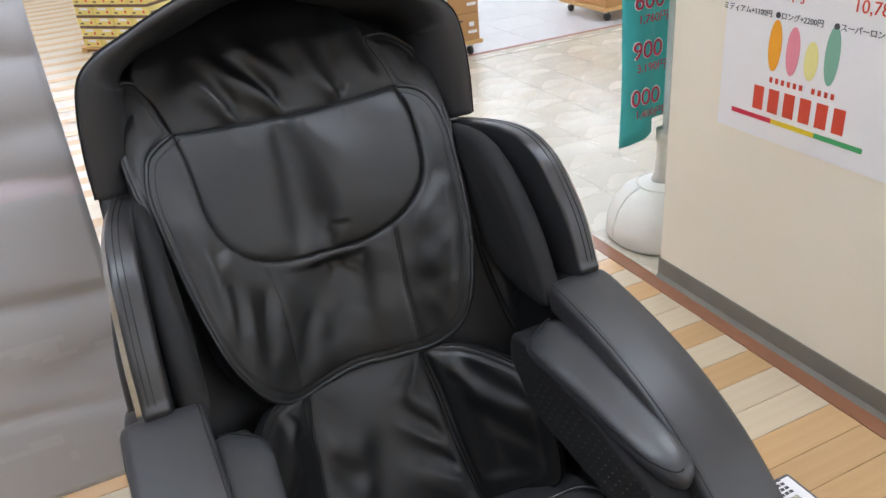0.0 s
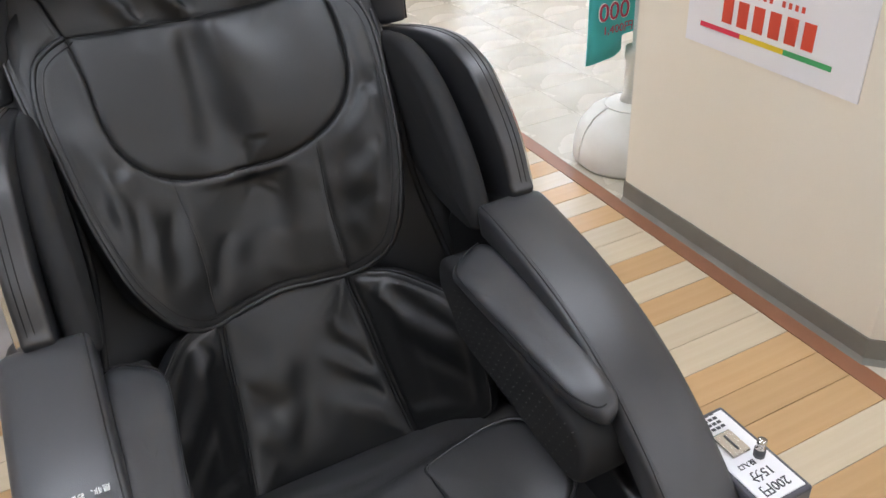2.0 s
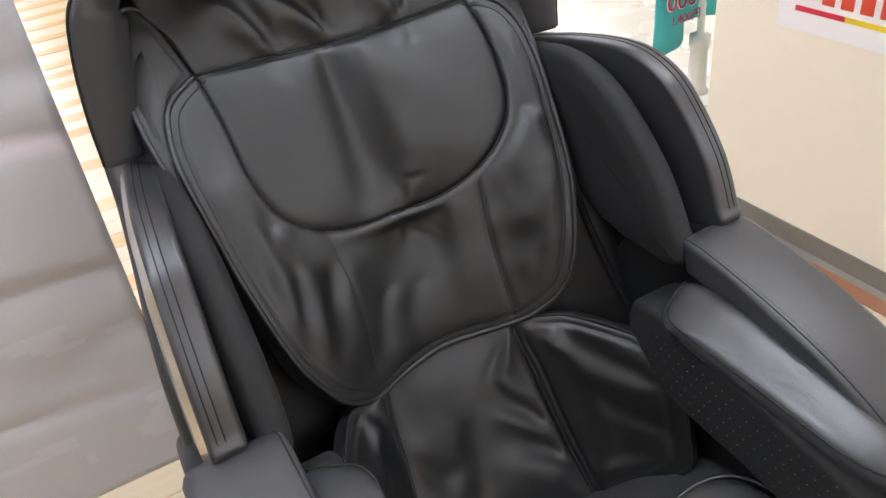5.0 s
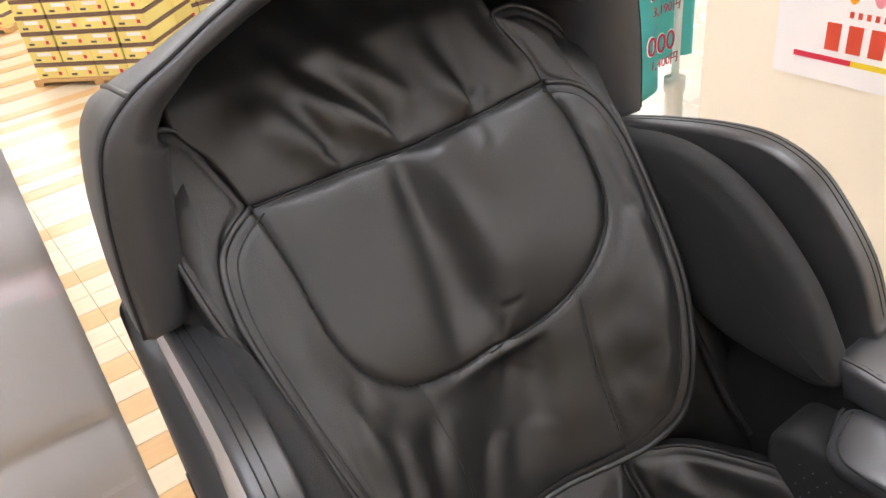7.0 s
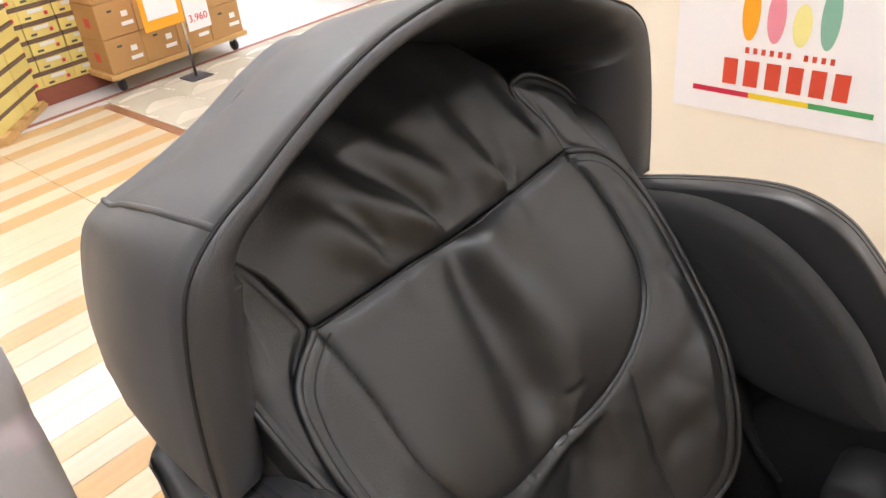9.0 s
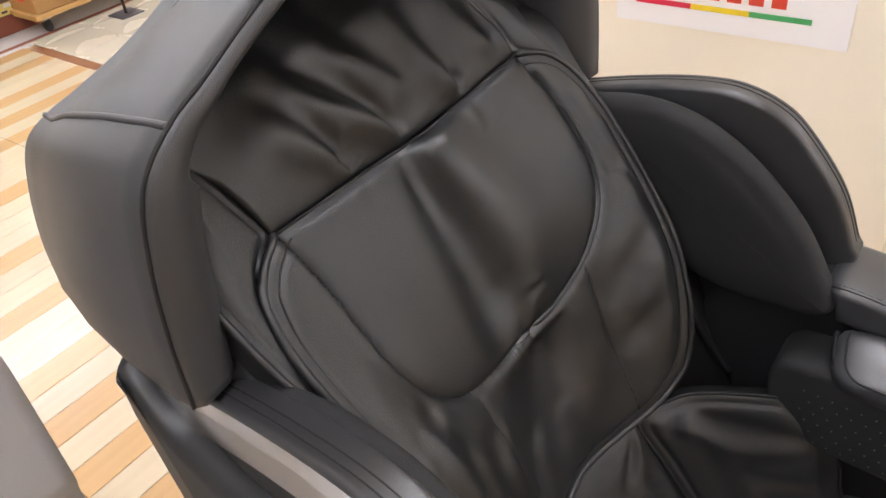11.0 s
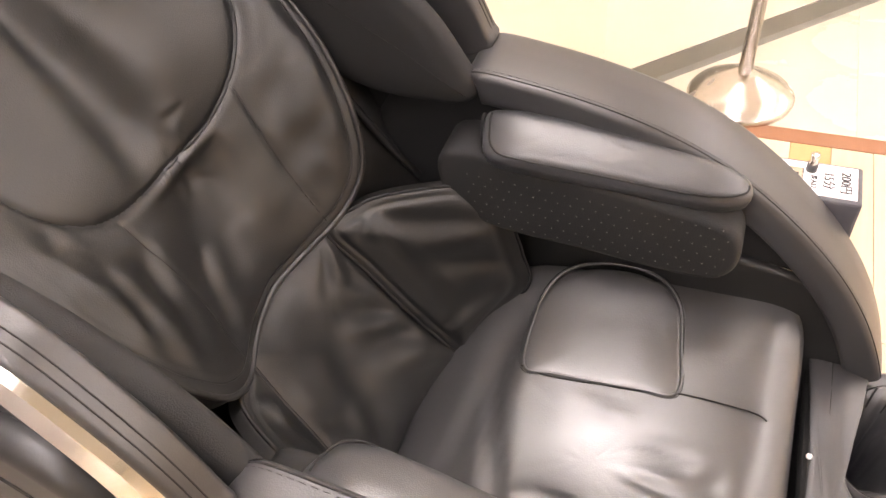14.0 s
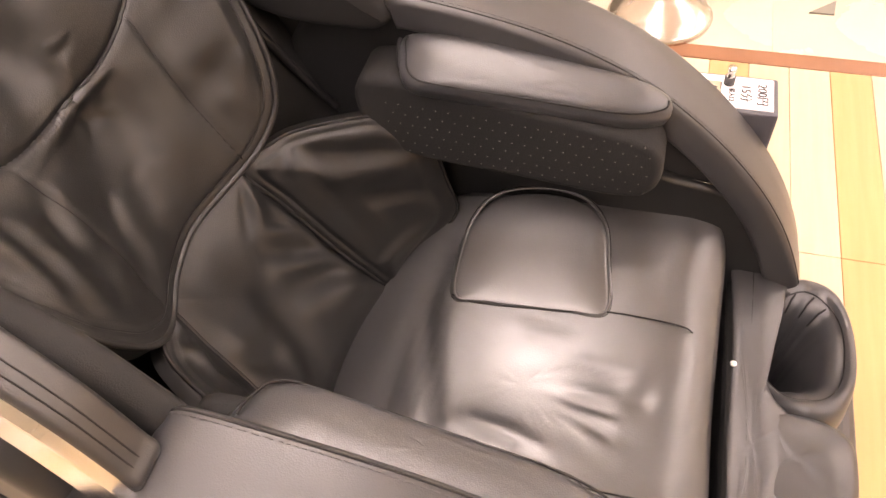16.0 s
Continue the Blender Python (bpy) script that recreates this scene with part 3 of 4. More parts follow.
def flank_height(p, e):
    u, v = np.abs(p[:, 0]), p[:, 1]
    q = np.stack([u, v], axis=1)
    h = 0.003 + 0.019 * (1 - np.exp(-e / 0.024)) - 0.0025 * np.exp(-((e - 0.011) / 0.003) ** 2)
    w = billow(p, 6, 13.0, 0.004)
    for a, b, wide, size in (((0.165, 0.708), (0.152, 0.665), 0.009, 0.005), ((0.24, 0.645), (0.165, 0.64), 0.022, 0.007), ((0.24, 0.57), (0.17, 0.575), 0.02, 0.004), ((0.15, 0.5), (0.22, 0.545), 0.012, -0.004)):
        w += fold(q, a, b, 0.5 * wide, 1.3 * wide, size)
    return h + w * step(0.006, 0.03, e)


lumb_out = [tuple(q) for q in sp(mirror_outline([(0.0, 0.7), (0.06, 0.702)] + LUMB_SEAM + [(0.07, 0.425), (0.0, 0.418)]), 8)]
lumbar = part("lumbar_pad", padded(lumb_out, lumbar_y, lumbar_height, LEATHER, 0.012, 44, (0, 0.57)), chair, "creased black leather lumbar pad")
for s in (1, -1):
    o = [tuple(q) for q in sp([(s * x, z) for x, z in LUMB_SEAM + [(0.18, 0.462), (0.216, 0.487), (0.242, 0.52), (0.2505, 0.56), (0.249, 0.635), (0.246, 0.69), (0.232, 0.716), (0.2, 0.719), (0.157, 0.716)]], 8)]
    part("side_panel", padded(o, lumbar_y, flank_height, LEATHER, 0.014, 34, (s * 0.18, 0.6)), lumbar)
    part("piping", tube(on_pad(o, lumbar_y, flank_height, o, 0.0005), 0.0027, PIPING_SEAM_SHADE, closed=True), lumbar)


# seat
def seat_surf(x, y):
    front = max(0.0, 0.52 - y)
    return (x, y, 0.468 + 0.88 * x * x - 4.0 * front * front - 0.35 * max(0.0, y - 0.82))


def seat_shape(u, v):
    w = 0.0
    for u0, v0, wide, far, deep in ((0.015, 0.545, 0.006, 0.03, 0.004), (-0.012, 0.6, 0.008, 0.035, 0.0025), (-0.045, 0.575, 0.007, 0.03, 0.003), (0.05, 0.6, 0.012, 0.05, 0.0015), (-0.095, 0.72, 0.01, 0.05, 0.005), (0.085, 0.68, 0.009, 0.04, 0.0018)):
        d = (u - u0 - 0.15 * (v - v0)) / wide
        w += 1.9 * deep * (0.8 * math.exp(-((d - 1.6) / 1.2) ** 2) - math.exp(-d * d)) * math.exp(-((v - v0) / far) ** 2)
    w -= 0.008 * math.exp(-((v - 0.826 - 0.02 * math.sin(14 * u)) / 0.011) ** 2) + 0.004 * math.exp(-((v - 0.868 + 0.03 * u) / 0.014) ** 2)
    return w + 0.002 * noise.noise(Vector((u * 7, v * 7, 1)))


seat_out = sp([(0.0, 0.98), (0.2, 0.97), (0.27, 0.9), (0.283, 0.75), (0.29, 0.6), (0.292, 0.5), (0.27, 0.458), (0.15, 0.452), (0.0, 0.452), (-0.15, 0.452), (-0.27, 0.458), (-0.292, 0.5), (-0.29, 0.6), (-0.283, 0.75), (-0.27, 0.9), (-0.2, 0.97)])
seat = part("seat", cushion(seat_out, seat_surf, 0.02, SEAT_LEATHER_LIT, power=5, rings=26, depth=0.1, wrinkle=0.0008, scale=9, centre=(0, 0.7), shape=seat_shape), chair, "padded black leather seat with creases")
for s in (1, -1):
    o = sp([(s * x, y) for x, y in ((0.116, 0.819), (0.113, 0.775), (0.12, 0.66), (0.128, 0.607), (0.2, 0.615), (0.25, 0.628), (0.278, 0.66), (0.286, 0.71), (0.276, 0.77), (0.25, 0.806), (0.2, 0.822))])
    part("side_flap", cushion(o, seat_surf, 0.007, SEAT_LEATHER_LIT, power=3, rings=14, depth=0.012, lift=0.02, wrinkle=0.002, scale=10, centre=(s * 0.195, 0.71), seed=17 + s), seat)
    part("piping", tube([Vector(seat_surf(*q)) + Vector((0, 0, 0.0205)) for q in o], 0.0022, SEAT_LEATHER_LIT, closed=True), seat)
    # dark line painted for the shaded gap around the flap
    part("seam", tube([Vector(seat_surf(0.195 * s + (q[0] - 0.195 * s) * 1.035, 0.71 + (q[1] - 0.71) * 1.03)) + Vector((0, 0, 0.0185)) for q in o], 0.0018, PIPING_SEAM_SHADE, closed=True), seat)
    line = spline([(s * 0.114, 0.822), (s * 0.108, 0.78), (s * 0.118, 0.66), (s * 0.127, 0.607), (s * 0.127, 0.54), (s * 0.124, 0.49)], 8)
    part("seam", tube([Vector(seat_surf(*q)) + Vector((0, 0, 0.0205 if q[1] > 0.5 else 0.0205 - 6 * (0.5 - q[1]) ** 1.5)) for q in line], 0.0013, PIPING_SEAM_SHADE), seat)
part("seat_base", box(0.56, 0.6, 0.36, SHELL, 0.02, (0, 0.76, 0.06)), chair)

# arms
ARM_TOP = [(0.93, 0.862), (0.85, 0.858), (0.75, 0.836), (0.67, 0.808), (0.60, 0.772), (0.54, 0.728), (0.48, 0.672), (0.42, 0.6), (0.37, 0.515), (0.33, 0.41), (0.305, 0.28), (0.295, 0.1)]
for s in (1, -1):
    arm = part("armrest", slab(sp(ARM_TOP + [(0.35, 0.05), (0.6, 0.04), (1.0, 0.05), (1.12, 0.2), (1.15, 0.6), (1.08, 0.78), (1.0, 0.84)], 6), s * 0.30, s * 0.382, SHELL, 0.02), chair, "curved black armrest with a stitched leather top")
    # leather cover swept along the arm's top
    path = spline([(0.945, 0.84), (0.925, 0.866)] + ARM_TOP[1:], 8)
    rings = []
    for i, (y, z) in enumerate(path):
        a, b = path[max(i - 1, 0)], path[min(i + 1, len(path) - 1)]
        t = np.array([b[0] - a[0], b[1] - a[1]])
        t = t / np.linalg.norm(t)
        ny, nz = (t[1], -t[0]) if -t[0] > 0 else (-t[1], t[0])
        xi = 0.279 + 0.04 * max(0.0, 1 - i / 10) ** 2.5
        xo = 0.388
        prof = [(xi, -0.046), (xi - 0.003, -0.04), (xi - 0.0035, -0.025), (xi - 0.003, -0.010), (xi - 0.001, -0.003), (xi + 0.003, 0.0), (xi + 0.008, 0.0008), (xi + 0.02, 0.0014), (0.5 * (xi + xo), 0.0022), (xo - 0.014, 0.001), (xo - 0.005, -0.003), (xo, -0.012), (xo + 0.003, -0.06), (xo, -0.12), (xo - 0.03, -0.13), (xi + 0.02, -0.055)]
        rings.append([Vector((s * x, y + ny * d, z + nz * d)) for x, d in prof])
    v, f = loft(rings)
    part("arm_cover", mesh(v, f, ARM_LEATHER), arm)
    part("seam", tube([r[5] + Vector((s * 0.001, 0, 0.0)) for r in rings], 0.0012, PIPING_SEAM_SHADE), arm)
    line = [r[6].lerp(r[7], 0.05) + Vector((0, 0, 0.0006)) for r in rings[4:70]]
    sv, sf = [], []
    for a, b in zip(line, line[1:]):
        steps = max(1, int((b - a).length / 0.006))
        for k in range(steps):
            p, q = a.lerp(b, k / steps), a.lerp(b, (k + 0.62) / steps)
            up, sd = Vector((0, 0, 0.0006)), Vector((0.0005, 0, 0))
            n0 = len(sv)
            sv += [p - sd, p + sd, q + sd, q - sd, p - sd + up, p + sd + up, q + sd + up, q - sd + up]
            sf += [tuple(n0 + e for e in fc) for fc in ((4, 5, 6, 7), (0, 1, 5, 4), (1, 2, 6, 5), (2, 3, 7, 6), (3, 0, 4, 7))]
    tagged(part("stitching", mesh(sv, sf, THREAD, smooth=False), arm), kind="stuff")
    # arm cushion and the perforated block that carries it
    po = sp([(0.224, 0.89), (0.245, 0.905), (0.28, 0.9), (0.291, 0.8), (0.291, 0.66), (0.284, 0.592), (0.27, 0.574), (0.254, 0.58), (0.239, 0.63), (0.23, 0.75), (0.223, 0.85)])

    def pad_surf(u, v, s=s):
        return (s * u, v, 0.716 + 0.16 * (v - 0.58) + 0.62 * (u - 0.22) - 4.2 * (u - 0.22) ** 2)

    pad = part("arm_pad", cushion(po, pad_surf, 0.017, PAD_LEATHER_LIT, power=6, rings=22, depth=0.024, lift=0.028, wrinkle=0.0008, scale=26, centre=(0.258, 0.74), flip=s, seed=21 + s), arm, "shiny padded black leather arm cushion")
    first = max(i for i, q in enumerate(po) if q[0] > 0.27) + 1
    rim = [q for q in po[first:] + po[:first] if q[0] < 0.27]
    part("piping", tube([Vector(pad_surf(*q)) + Vector((0, 0, 0.024)) for q in rim], 0.003, PIPING_SEAM_SHADE), arm)
    ring = [(0.258 + (q[0] - 0.258) * 0.84, 0.74 + (q[1] - 0.74) * 0.955) for q in rim]
    part("seam", tube([Vector(pad_surf(*q)) + normal_of(pad_surf, *q) * s * 0.0385 for q in ring], 0.0013, PIPING_SEAM_SHADE), arm)
    pb = sp([(0.95, 0.78), (0.8, 0.77), (0.65, 0.745), (0.585, 0.725), (0.566, 0.69), (0.575, 0.645), (0.62, 0.628), (0.76, 0.64), (0.9, 0.655), (0.96, 0.7)])
    part("perforated_panel", slab(pb, s * 0.222, s * 0.3, FABRIC, 0.012), arm, "perforated black panel under the arm cushion")
    # perforation holes, drawn as pale dots for the glint on them
    dots_v, dots_f = [], []
    for a in range(21):
        for b in range(6):
            y, z = 0.585 + 0.0165 * a + (0.008 if b % 2 else 0), 0.645 + 0.016 * b + 0.07 * (0.0165 * a)
            k = len(dots_v)
            dots_v += [Vector((s * 0.2213, y + 0.001 * math.cos(q), z + 0.0008 * math.sin(q))) for q in (0, 1.05, 2.09, 3.14, 4.19, 5.24)]
            dots_v += [Vector((s * 0.224, y + 0.001 * math.cos(q), z + 0.0008 * math.sin(q))) for q in (0, 1.05, 2.09, 3.14, 4.19, 5.24)]
            dots_f.append(tuple(range(k, k + 6)))
            dots_f += [(k + q, k + (q + 1) % 6, k + 6 + (q + 1) % 6, k + 6 + q) for q in range(6)]
    tagged(part("perforation", mesh(dots_v, dots_f, HOLE_GLINT), arm), kind="stuff")
    part("zip", tube(spline([(s * 0.298, 0.6, 0.612), (s * 0.297, 0.55, 0.608), (s * 0.297, 0.485, 0.602)], 4), 0.0022, STEEL), arm)
    part("inner_liner", slab(sp([(0.95, 0.7), (0.7, 0.66), (0.56, 0.615), (0.46, 0.59), (0.4, 0.5), (0.37, 0.35), (0.6, 0.3), (0.95, 0.4)]), s * 0.285, s * 0.305, LEATHER, 0.008), arm)

# shoulder wings
WING = [(1.40, 1.007), (1.335, 1.029), (1.278, 1.043), (1.207, 1.058), (1.134, 1.068), (1.079, 1.066), (1.029, 1.045), (0.992, 1.009), (0.951, 0.952), (0.926, 0.892), (0.92, 0.867)]
PADW = [(1.27, 1.03), (1.23, 1.05), (1.17, 1.056), (1.115, 1.046), (1.07, 1.025), (1.033, 0.998), (1.0, 0.967), (0.968, 0.93), (0.94, 0.883), (0.922, 0.845), (0.93, 0.825), (0.97, 0.815)]


def wing_x(y, s):
    # the wings draw together a little towards the hood
    return 0.318 + 0.1 * (1.3 - y) + (0.02 if s > 0 else 0.0)


def lean(me, s):
    """Sets a flat side panel slanting, so that its outer face follows the wings."""
    for v in me.vertices:
        v.co.x += s * (wing_x(v.co.y, s) - 0.353)
    return me


for s in (1, -1):
    wing = part("shoulder_wing", lean(slab(sp(WING + [(0.96, 0.8), (1.1, 0.78), (1.24, 0.85), (1.38, 0.96)]), s * 0.312, s * 0.351, WING_LEATHER, 0.007), s), chair, "padded shoulder wing with a silver edge")
    w = spline(WING, 8)
    rings, ridge = [], []
    for i, (y, z) in enumerate(w):
        a, b = w[max(i - 1, 0)], w[min(i + 1, len(w) - 1)]
        t = np.array([b[0] - a[0], b[1] - a[1]])
        t = t / np.linalg.norm(t)
        ny, nz = -t[1], t[0]
        if nz < 0:
            ny, nz = -ny, -nz
        o = wing_x(y, s)
        rings.append([Vector((s * (o + x), y + ny * d, z + nz * d)) for x, d in ((-0.012, -0.003), (-0.006, -0.002), (0.004, -0.012), (0.0045, -0.014), (0.006, -0.046), (0.0055, -0.048), (-0.002, -0.068), (-0.012, -0.068))])
        ridge.append([Vector((s * (o - e), y, z)) for e in (0.0135, 0.022)])
    v, f = loft(rings)
    part("silver_trim", mesh(v, f, SILVER, smooth=False), wing, "brushed silver trim strip")
    for k in range(2):
        part("seam", tube([q[k] for q in ridge], 0.0008, PIPING_SEAM_SHADE), wing)
    part("shoulder_pad", slab(sp(PADW + [(1.1, 0.83), (1.24, 0.92)]), s * 0.268, s * 0.306, FABRIC, 0.016, bulge=0.006), wing, "black fabric shoulder pad")
    shell = [(1.40, 1.03), (1.34, 0.985), (1.3, 0.972), (1.2, 0.955), (1.1, 0.945), (1.03, 0.915), (0.99, 0.86), (0.97, 0.78), (0.95, 0.5), (1.0, 0.1), (1.12, 0.1), (1.2, 0.45), (1.296, 0.664), (1.355, 0.77), (1.40, 0.92), (1.412, 0.98)]
    part("side_shell", lean(slab(sp(shell), s * 0.3, s * 0.378, SHELL, 0.022), s), chair)
    part("shell_joint", tube([Vector((s * (wing_x(y, s) + 0.0255), y, z)) for y, z in spline([(1.25, 0.9), (1.16, 0.875), (1.08, 0.84), (1.02, 0.77)], 8)], 0.002, PIPING_SEAM_SHADE), wing)

# back shell
part("back_shell", slab(sp([(1.05, 0.1), (1.2, 0.1), (1.26, 0.5), (1.33, 0.78), (1.42, 1.0), (1.46, 1.15), (1.37, 1.15), (1.2, 0.9), (1.1, 0.6)]), -0.29, 0.29, SHELL, 0.03), chair)
part("base_plate", box(0.7, 0.8, 0.05, SHELL, 0.01, (0, 0.78, 0.0)), chair)

# hood: arched shell over the head
half = [(-0.338, 1.055), (-0.336, 1.12), (-0.328, 1.19), (-0.313, 1.243), (-0.28, 1.275), (-0.236, 1.296), (-0.19, 1.317), (-0.14, 1.336), (-0.08, 1.351), (0.0, 1.358)]
rear = [(-0.306, 1.05), (-0.303, 1.11), (-0.292, 1.165), (-0.277, 1.2), (-0.252, 1.214), (-0.215, 1.223), (-0.17, 1.234), (-0.12, 1.251), (-0.06, 1.276), (0.0, 1.29)]
arch = spline(half + [(-x, z) for x, z in half[-2::-1]], 8)
arch_b = spline(rear + [(-x, z) for x, z in rear[-2::-1]], 8)
rings = []
for i, (x, z) in enumerate(arch):
    a, b = arch[max(i - 1, 0)], arch[min(i + 1, len(arch) - 1)]
    t = np.array([b[0] - a[0], b[1] - a[1]])
    t = t / np.linalg.norm(t)
    nx, nz = -t[1], t[0]
    xb, zb = arch_b[i]
    yf = 1.264 + 0.02 * max(0.0, 1 - abs(x) / 0.25)
    th = 0.03 + 0.037 * max(0.0, min(1.0, (1.3 - z) / 0.06))
    ring = [Vector((x + (xb - x) * k + nx * d, yf + y, z + (zb - z) * k + nz * d)) for d, y, k in ((-th * 0.6, 0.21, 0.85), (-th * 0.9, 0.13, 0.5), (-th * 1.02, 0.05, 0.12), (-th * 0.9, 0.02, 0.0), (-th * 0.55, 0.002, 0.0), (-0.01, -0.002, 0.0), (-0.002, 0.005, 0.0))]
    for k, y in ((0.1, 0.03), (0.38, 0.1), (0.72, 0.175)):
        fat = 0.005 * math.sin(math.pi * k)
        ring.append(Vector((x + (xb - x) * k + nx * fat, yf + y, z + (zb - z) * k + nz * fat)))
    for k, y in ((1.0, 0.225), (0.985, 0.245), (0.95, 0.258), (0.9, 0.264)):
        ring.append(Vector((xb * k, yf + y, 1.1 + (zb - 1.1) * k if zb > 1.1 else zb)))
    rings.append(ring)
# round the two free ends
for end, nxt in ((0, 1), (-1, -2)):
    c = sum(rings[end], Vector()) / len(rings[end])
    tip = [c + (p - c) * 0.86 + Vector((0, 0, -0.007)) for p in rings[end]]
    if end == 0:
        rings.insert(0, tip)
    else:
        rings.append(tip)
v, f = loft(rings)
hood = part("hood", mesh(v, f, HOOD_LEATHER), chair, "arched black leather hood with stitched seams")
part("seam", tube([r[6] for r in rings[1:-1]], 0.0018, PIPING_SEAM_SHADE), hood)
for i in (33, len(rings) - 34):
    part("seam", tube([Vector(q) for q in spline([tuple(p) for p in rings[i][6:12]], 6)], 0.003, HOOD_LEATHER), hood)
end = [(x * 0.93, 1.09 + (z - 1.09) * 0.93) for x, z in arch_b[::4]]
v, f = loft([[Vector((x, y, z)) for x, z in end] for y in (1.475, 1.505)])
part("hood_back", mesh(v, f, HOOD_LEATHER, smooth=False), hood)

# leg rest: two open calf sleeves with padded cuffs, a pad between them and a loose strip across the back
leg = part("leg_rest", box(0.6, 0.05, 0.34, LEATHER, 0.018, (0, 0.41, 0.08), 4), chair, "black leather leg rest with two calf sleeves")
CUFF = [(1.0, 0.06), (1.03, 0.2), (1.04, 0.33), (1.03, 0.385), (0.99, 0.415), (0.93, 0.431), (0.86, 0.436), (0.79, 0.434), (0.74, 0.428), (0.725, 0.426), (0.66, 0.421), (0.56, 0.402), (0.46, 0.365), (0.4, 0.29), (0.37, 0.12)]
for s in (1, -1):
    rr = []
    for k, (r, z) in enumerate(CUFF):
        ring = []
        for j in range(96):
            q = 2 * math.pi * j / 96
            c, n = math.cos(q), math.sin(q)
            puck = max(0.0, c) ** 1.5 * max(0.0, min(1.0, (k - 9) / 2)) * max(0.0, min(1.0, (14 - k) / 2))
            rad = r - 0.055 * puck * abs(math.sin(6.5 * q)) ** 6
            droop = -0.03 * max(0.0, n) - 0.012 * max(0.0, -n) * (1 - r)
            ring.append(Vector((s * (0.182 + 0.122 * rad * math.copysign(abs(c) ** 0.86, c)), 0.328 + 0.005 * max(0, k - 8) + 0.072 * rad * math.copysign(abs(n) ** 0.86, n), z + (droop if k > 2 else 0) + 0.0015 * math.sin(5 * q + k))))
        rr.append(ring)
    v, f = loft(rr)
    sleeve = part("calf_sleeve", mesh(v, f, ARM_LEATHER), leg, "padded calf sleeve with a gathered cuff")
    part("seam", tube(rr[8], 0.0012, PIPING_SEAM_SHADE, closed=True), sleeve)
    for q in (-38, -16, 6, 28):
        j = int(96 * (q % 360) / 360)
        part("pleat", tube([rr[k][j] + Vector((0, 0, 0.0006)) for k in (9, 10, 11)], 0.0016, PIPING_SEAM_SHADE), sleeve)
mid = []
for k, (r, z) in enumerate(((0.97, 0.08), (1.0, 0.25), (1.0, 0.37), (0.97, 0.405), (0.9, 0.426), (0.78, 0.435), (0.4, 0.438), (0.1, 0.438))):
    mid.append([Vector((0.074 * r * math.copysign(abs(math.cos(q)) ** 0.6, math.cos(q)), 0.345 + 0.086 * r * math.copysign(abs(math.sin(q)) ** 0.7, math.sin(q)), z + (0.002 * math.sin(3 * q) if k > 2 else 0))) for q in [2 * math.pi * j / 48 for j in range(48)]])
v, f = loft(mid)
part("middle_pad", mesh(v, f, ARM_LEATHER), leg)
part("foot_pad", box(0.5, 0.1, 0.22, ARM_LEATHER, 0.04, (0, 0.262, 0.08), 5), leg)


def strip_surf(u, v):
    return (u, v, 0.4395 - 1.2 * max(0.0, 0.39 - v) ** 1.4 + 0.003 * math.sin(u * 31 + 3 * v) * max(0.0, min(1.0, (0.42 - v) / 0.03)) - 0.35 * max(0.0, v - 0.424) - 0.1 * max(0.0, abs(u) - 0.29))


strip_half = [(0.327, 0.345), (0.326, 0.39), (0.318, 0.431), (0.2, 0.4285), (0.116, 0.427), (0.0, 0.43)]
strip_front = [(0.022, 0.333), (0.058, 0.345), (0.078, 0.371), (0.11, 0.384), (0.165, 0.389), (0.225, 0.382), (0.28, 0.362)]
outline = sp(strip_half + [(-x, y) for x, y in strip_half[-2::-1]] + [(-x, y) for x, y in strip_front[::-1]] + strip_front, 5)
cover = part("cover_strip", cushion(outline, strip_surf, 0.002, ARM_LEATHER, power=3, rings=12, depth=0.006, lift=0.002, wrinkle=0.0016, scale=22, centre=(0, 0.4)), leg, "loose leather strip across the top of the leg rest")
part("seam", tube([Vector(strip_surf(x, 0.4075 - 0.02 * abs(x))) + Vector((0, 0, 0.003)) for x in np.linspace(-0.3, 0.3, 40)], 0.0006, PIPING_SEAM_SHADE), cover)
part("snap_button", lathe([(0.0, 0.0), (0.0045, 0.0), (0.0045, 0.0015), (0.003, 0.0026), (0.0, 0.003)], INK_WHITE, 16, (0.118, 0.4265, 0.443)), cover, "small white snap button")

# ---- hanging sheet ----
verts, faces = [], []
nx, nz = 120, 200
marks = []
for i in range(nx + 1):
    for k in range(nz + 1):
        x, z = -2.4 + 2.04 * i / nx, 0.28 + 2.72 * k / nz
        arc = z + 0.05 * x + 0.03 * math.sin(x * 3 + z * 2)
        d = 0.006 * noise.noise(Vector((x * 1.1, arc * 9, 1))) + 0.009 * math.exp(-(noise.noise(Vector((x * 0.8, arc * 4, 3))) / 0.06) ** 2)
        verts.append(Vector((x, 1.58 + d, z)))
for i in range(nx):
    for k in range(nz):
        a = i * (nz + 1) + k
        faces.append((a, a + nz + 1, a + nz + 2, a + 1))
        x, z = -2.4 + 2.04 * (i + 0.5) / nx, 0.28 + 2.72 * (k + 0.5) / nz
        n = noise.noise(Vector((x * 9, z * 22, 6)))
        pale = (0.36 < z < 0.46 or 0.62 < z < 0.68) and n > 0.16
        pink = abs(z - 0.98 - 0.02 * math.sin(x * 9)) < 0.02 and n > -0.15
        marks.append(1 if pale else 2 if pink else 0)
me = mesh(verts, faces, SHEET)
me.materials.append(PRINT_PALE)
me.materials.append(PRINT_PINK)
me.polygons.foreach_set("material_index", marks)
sheet = tagged(new("hanging_banner", me), "grey plastic banner sheet seen from behind with soft creases", "banner")
sheet.modifiers.new("thick", "SOLIDIFY").thickness = 0.003

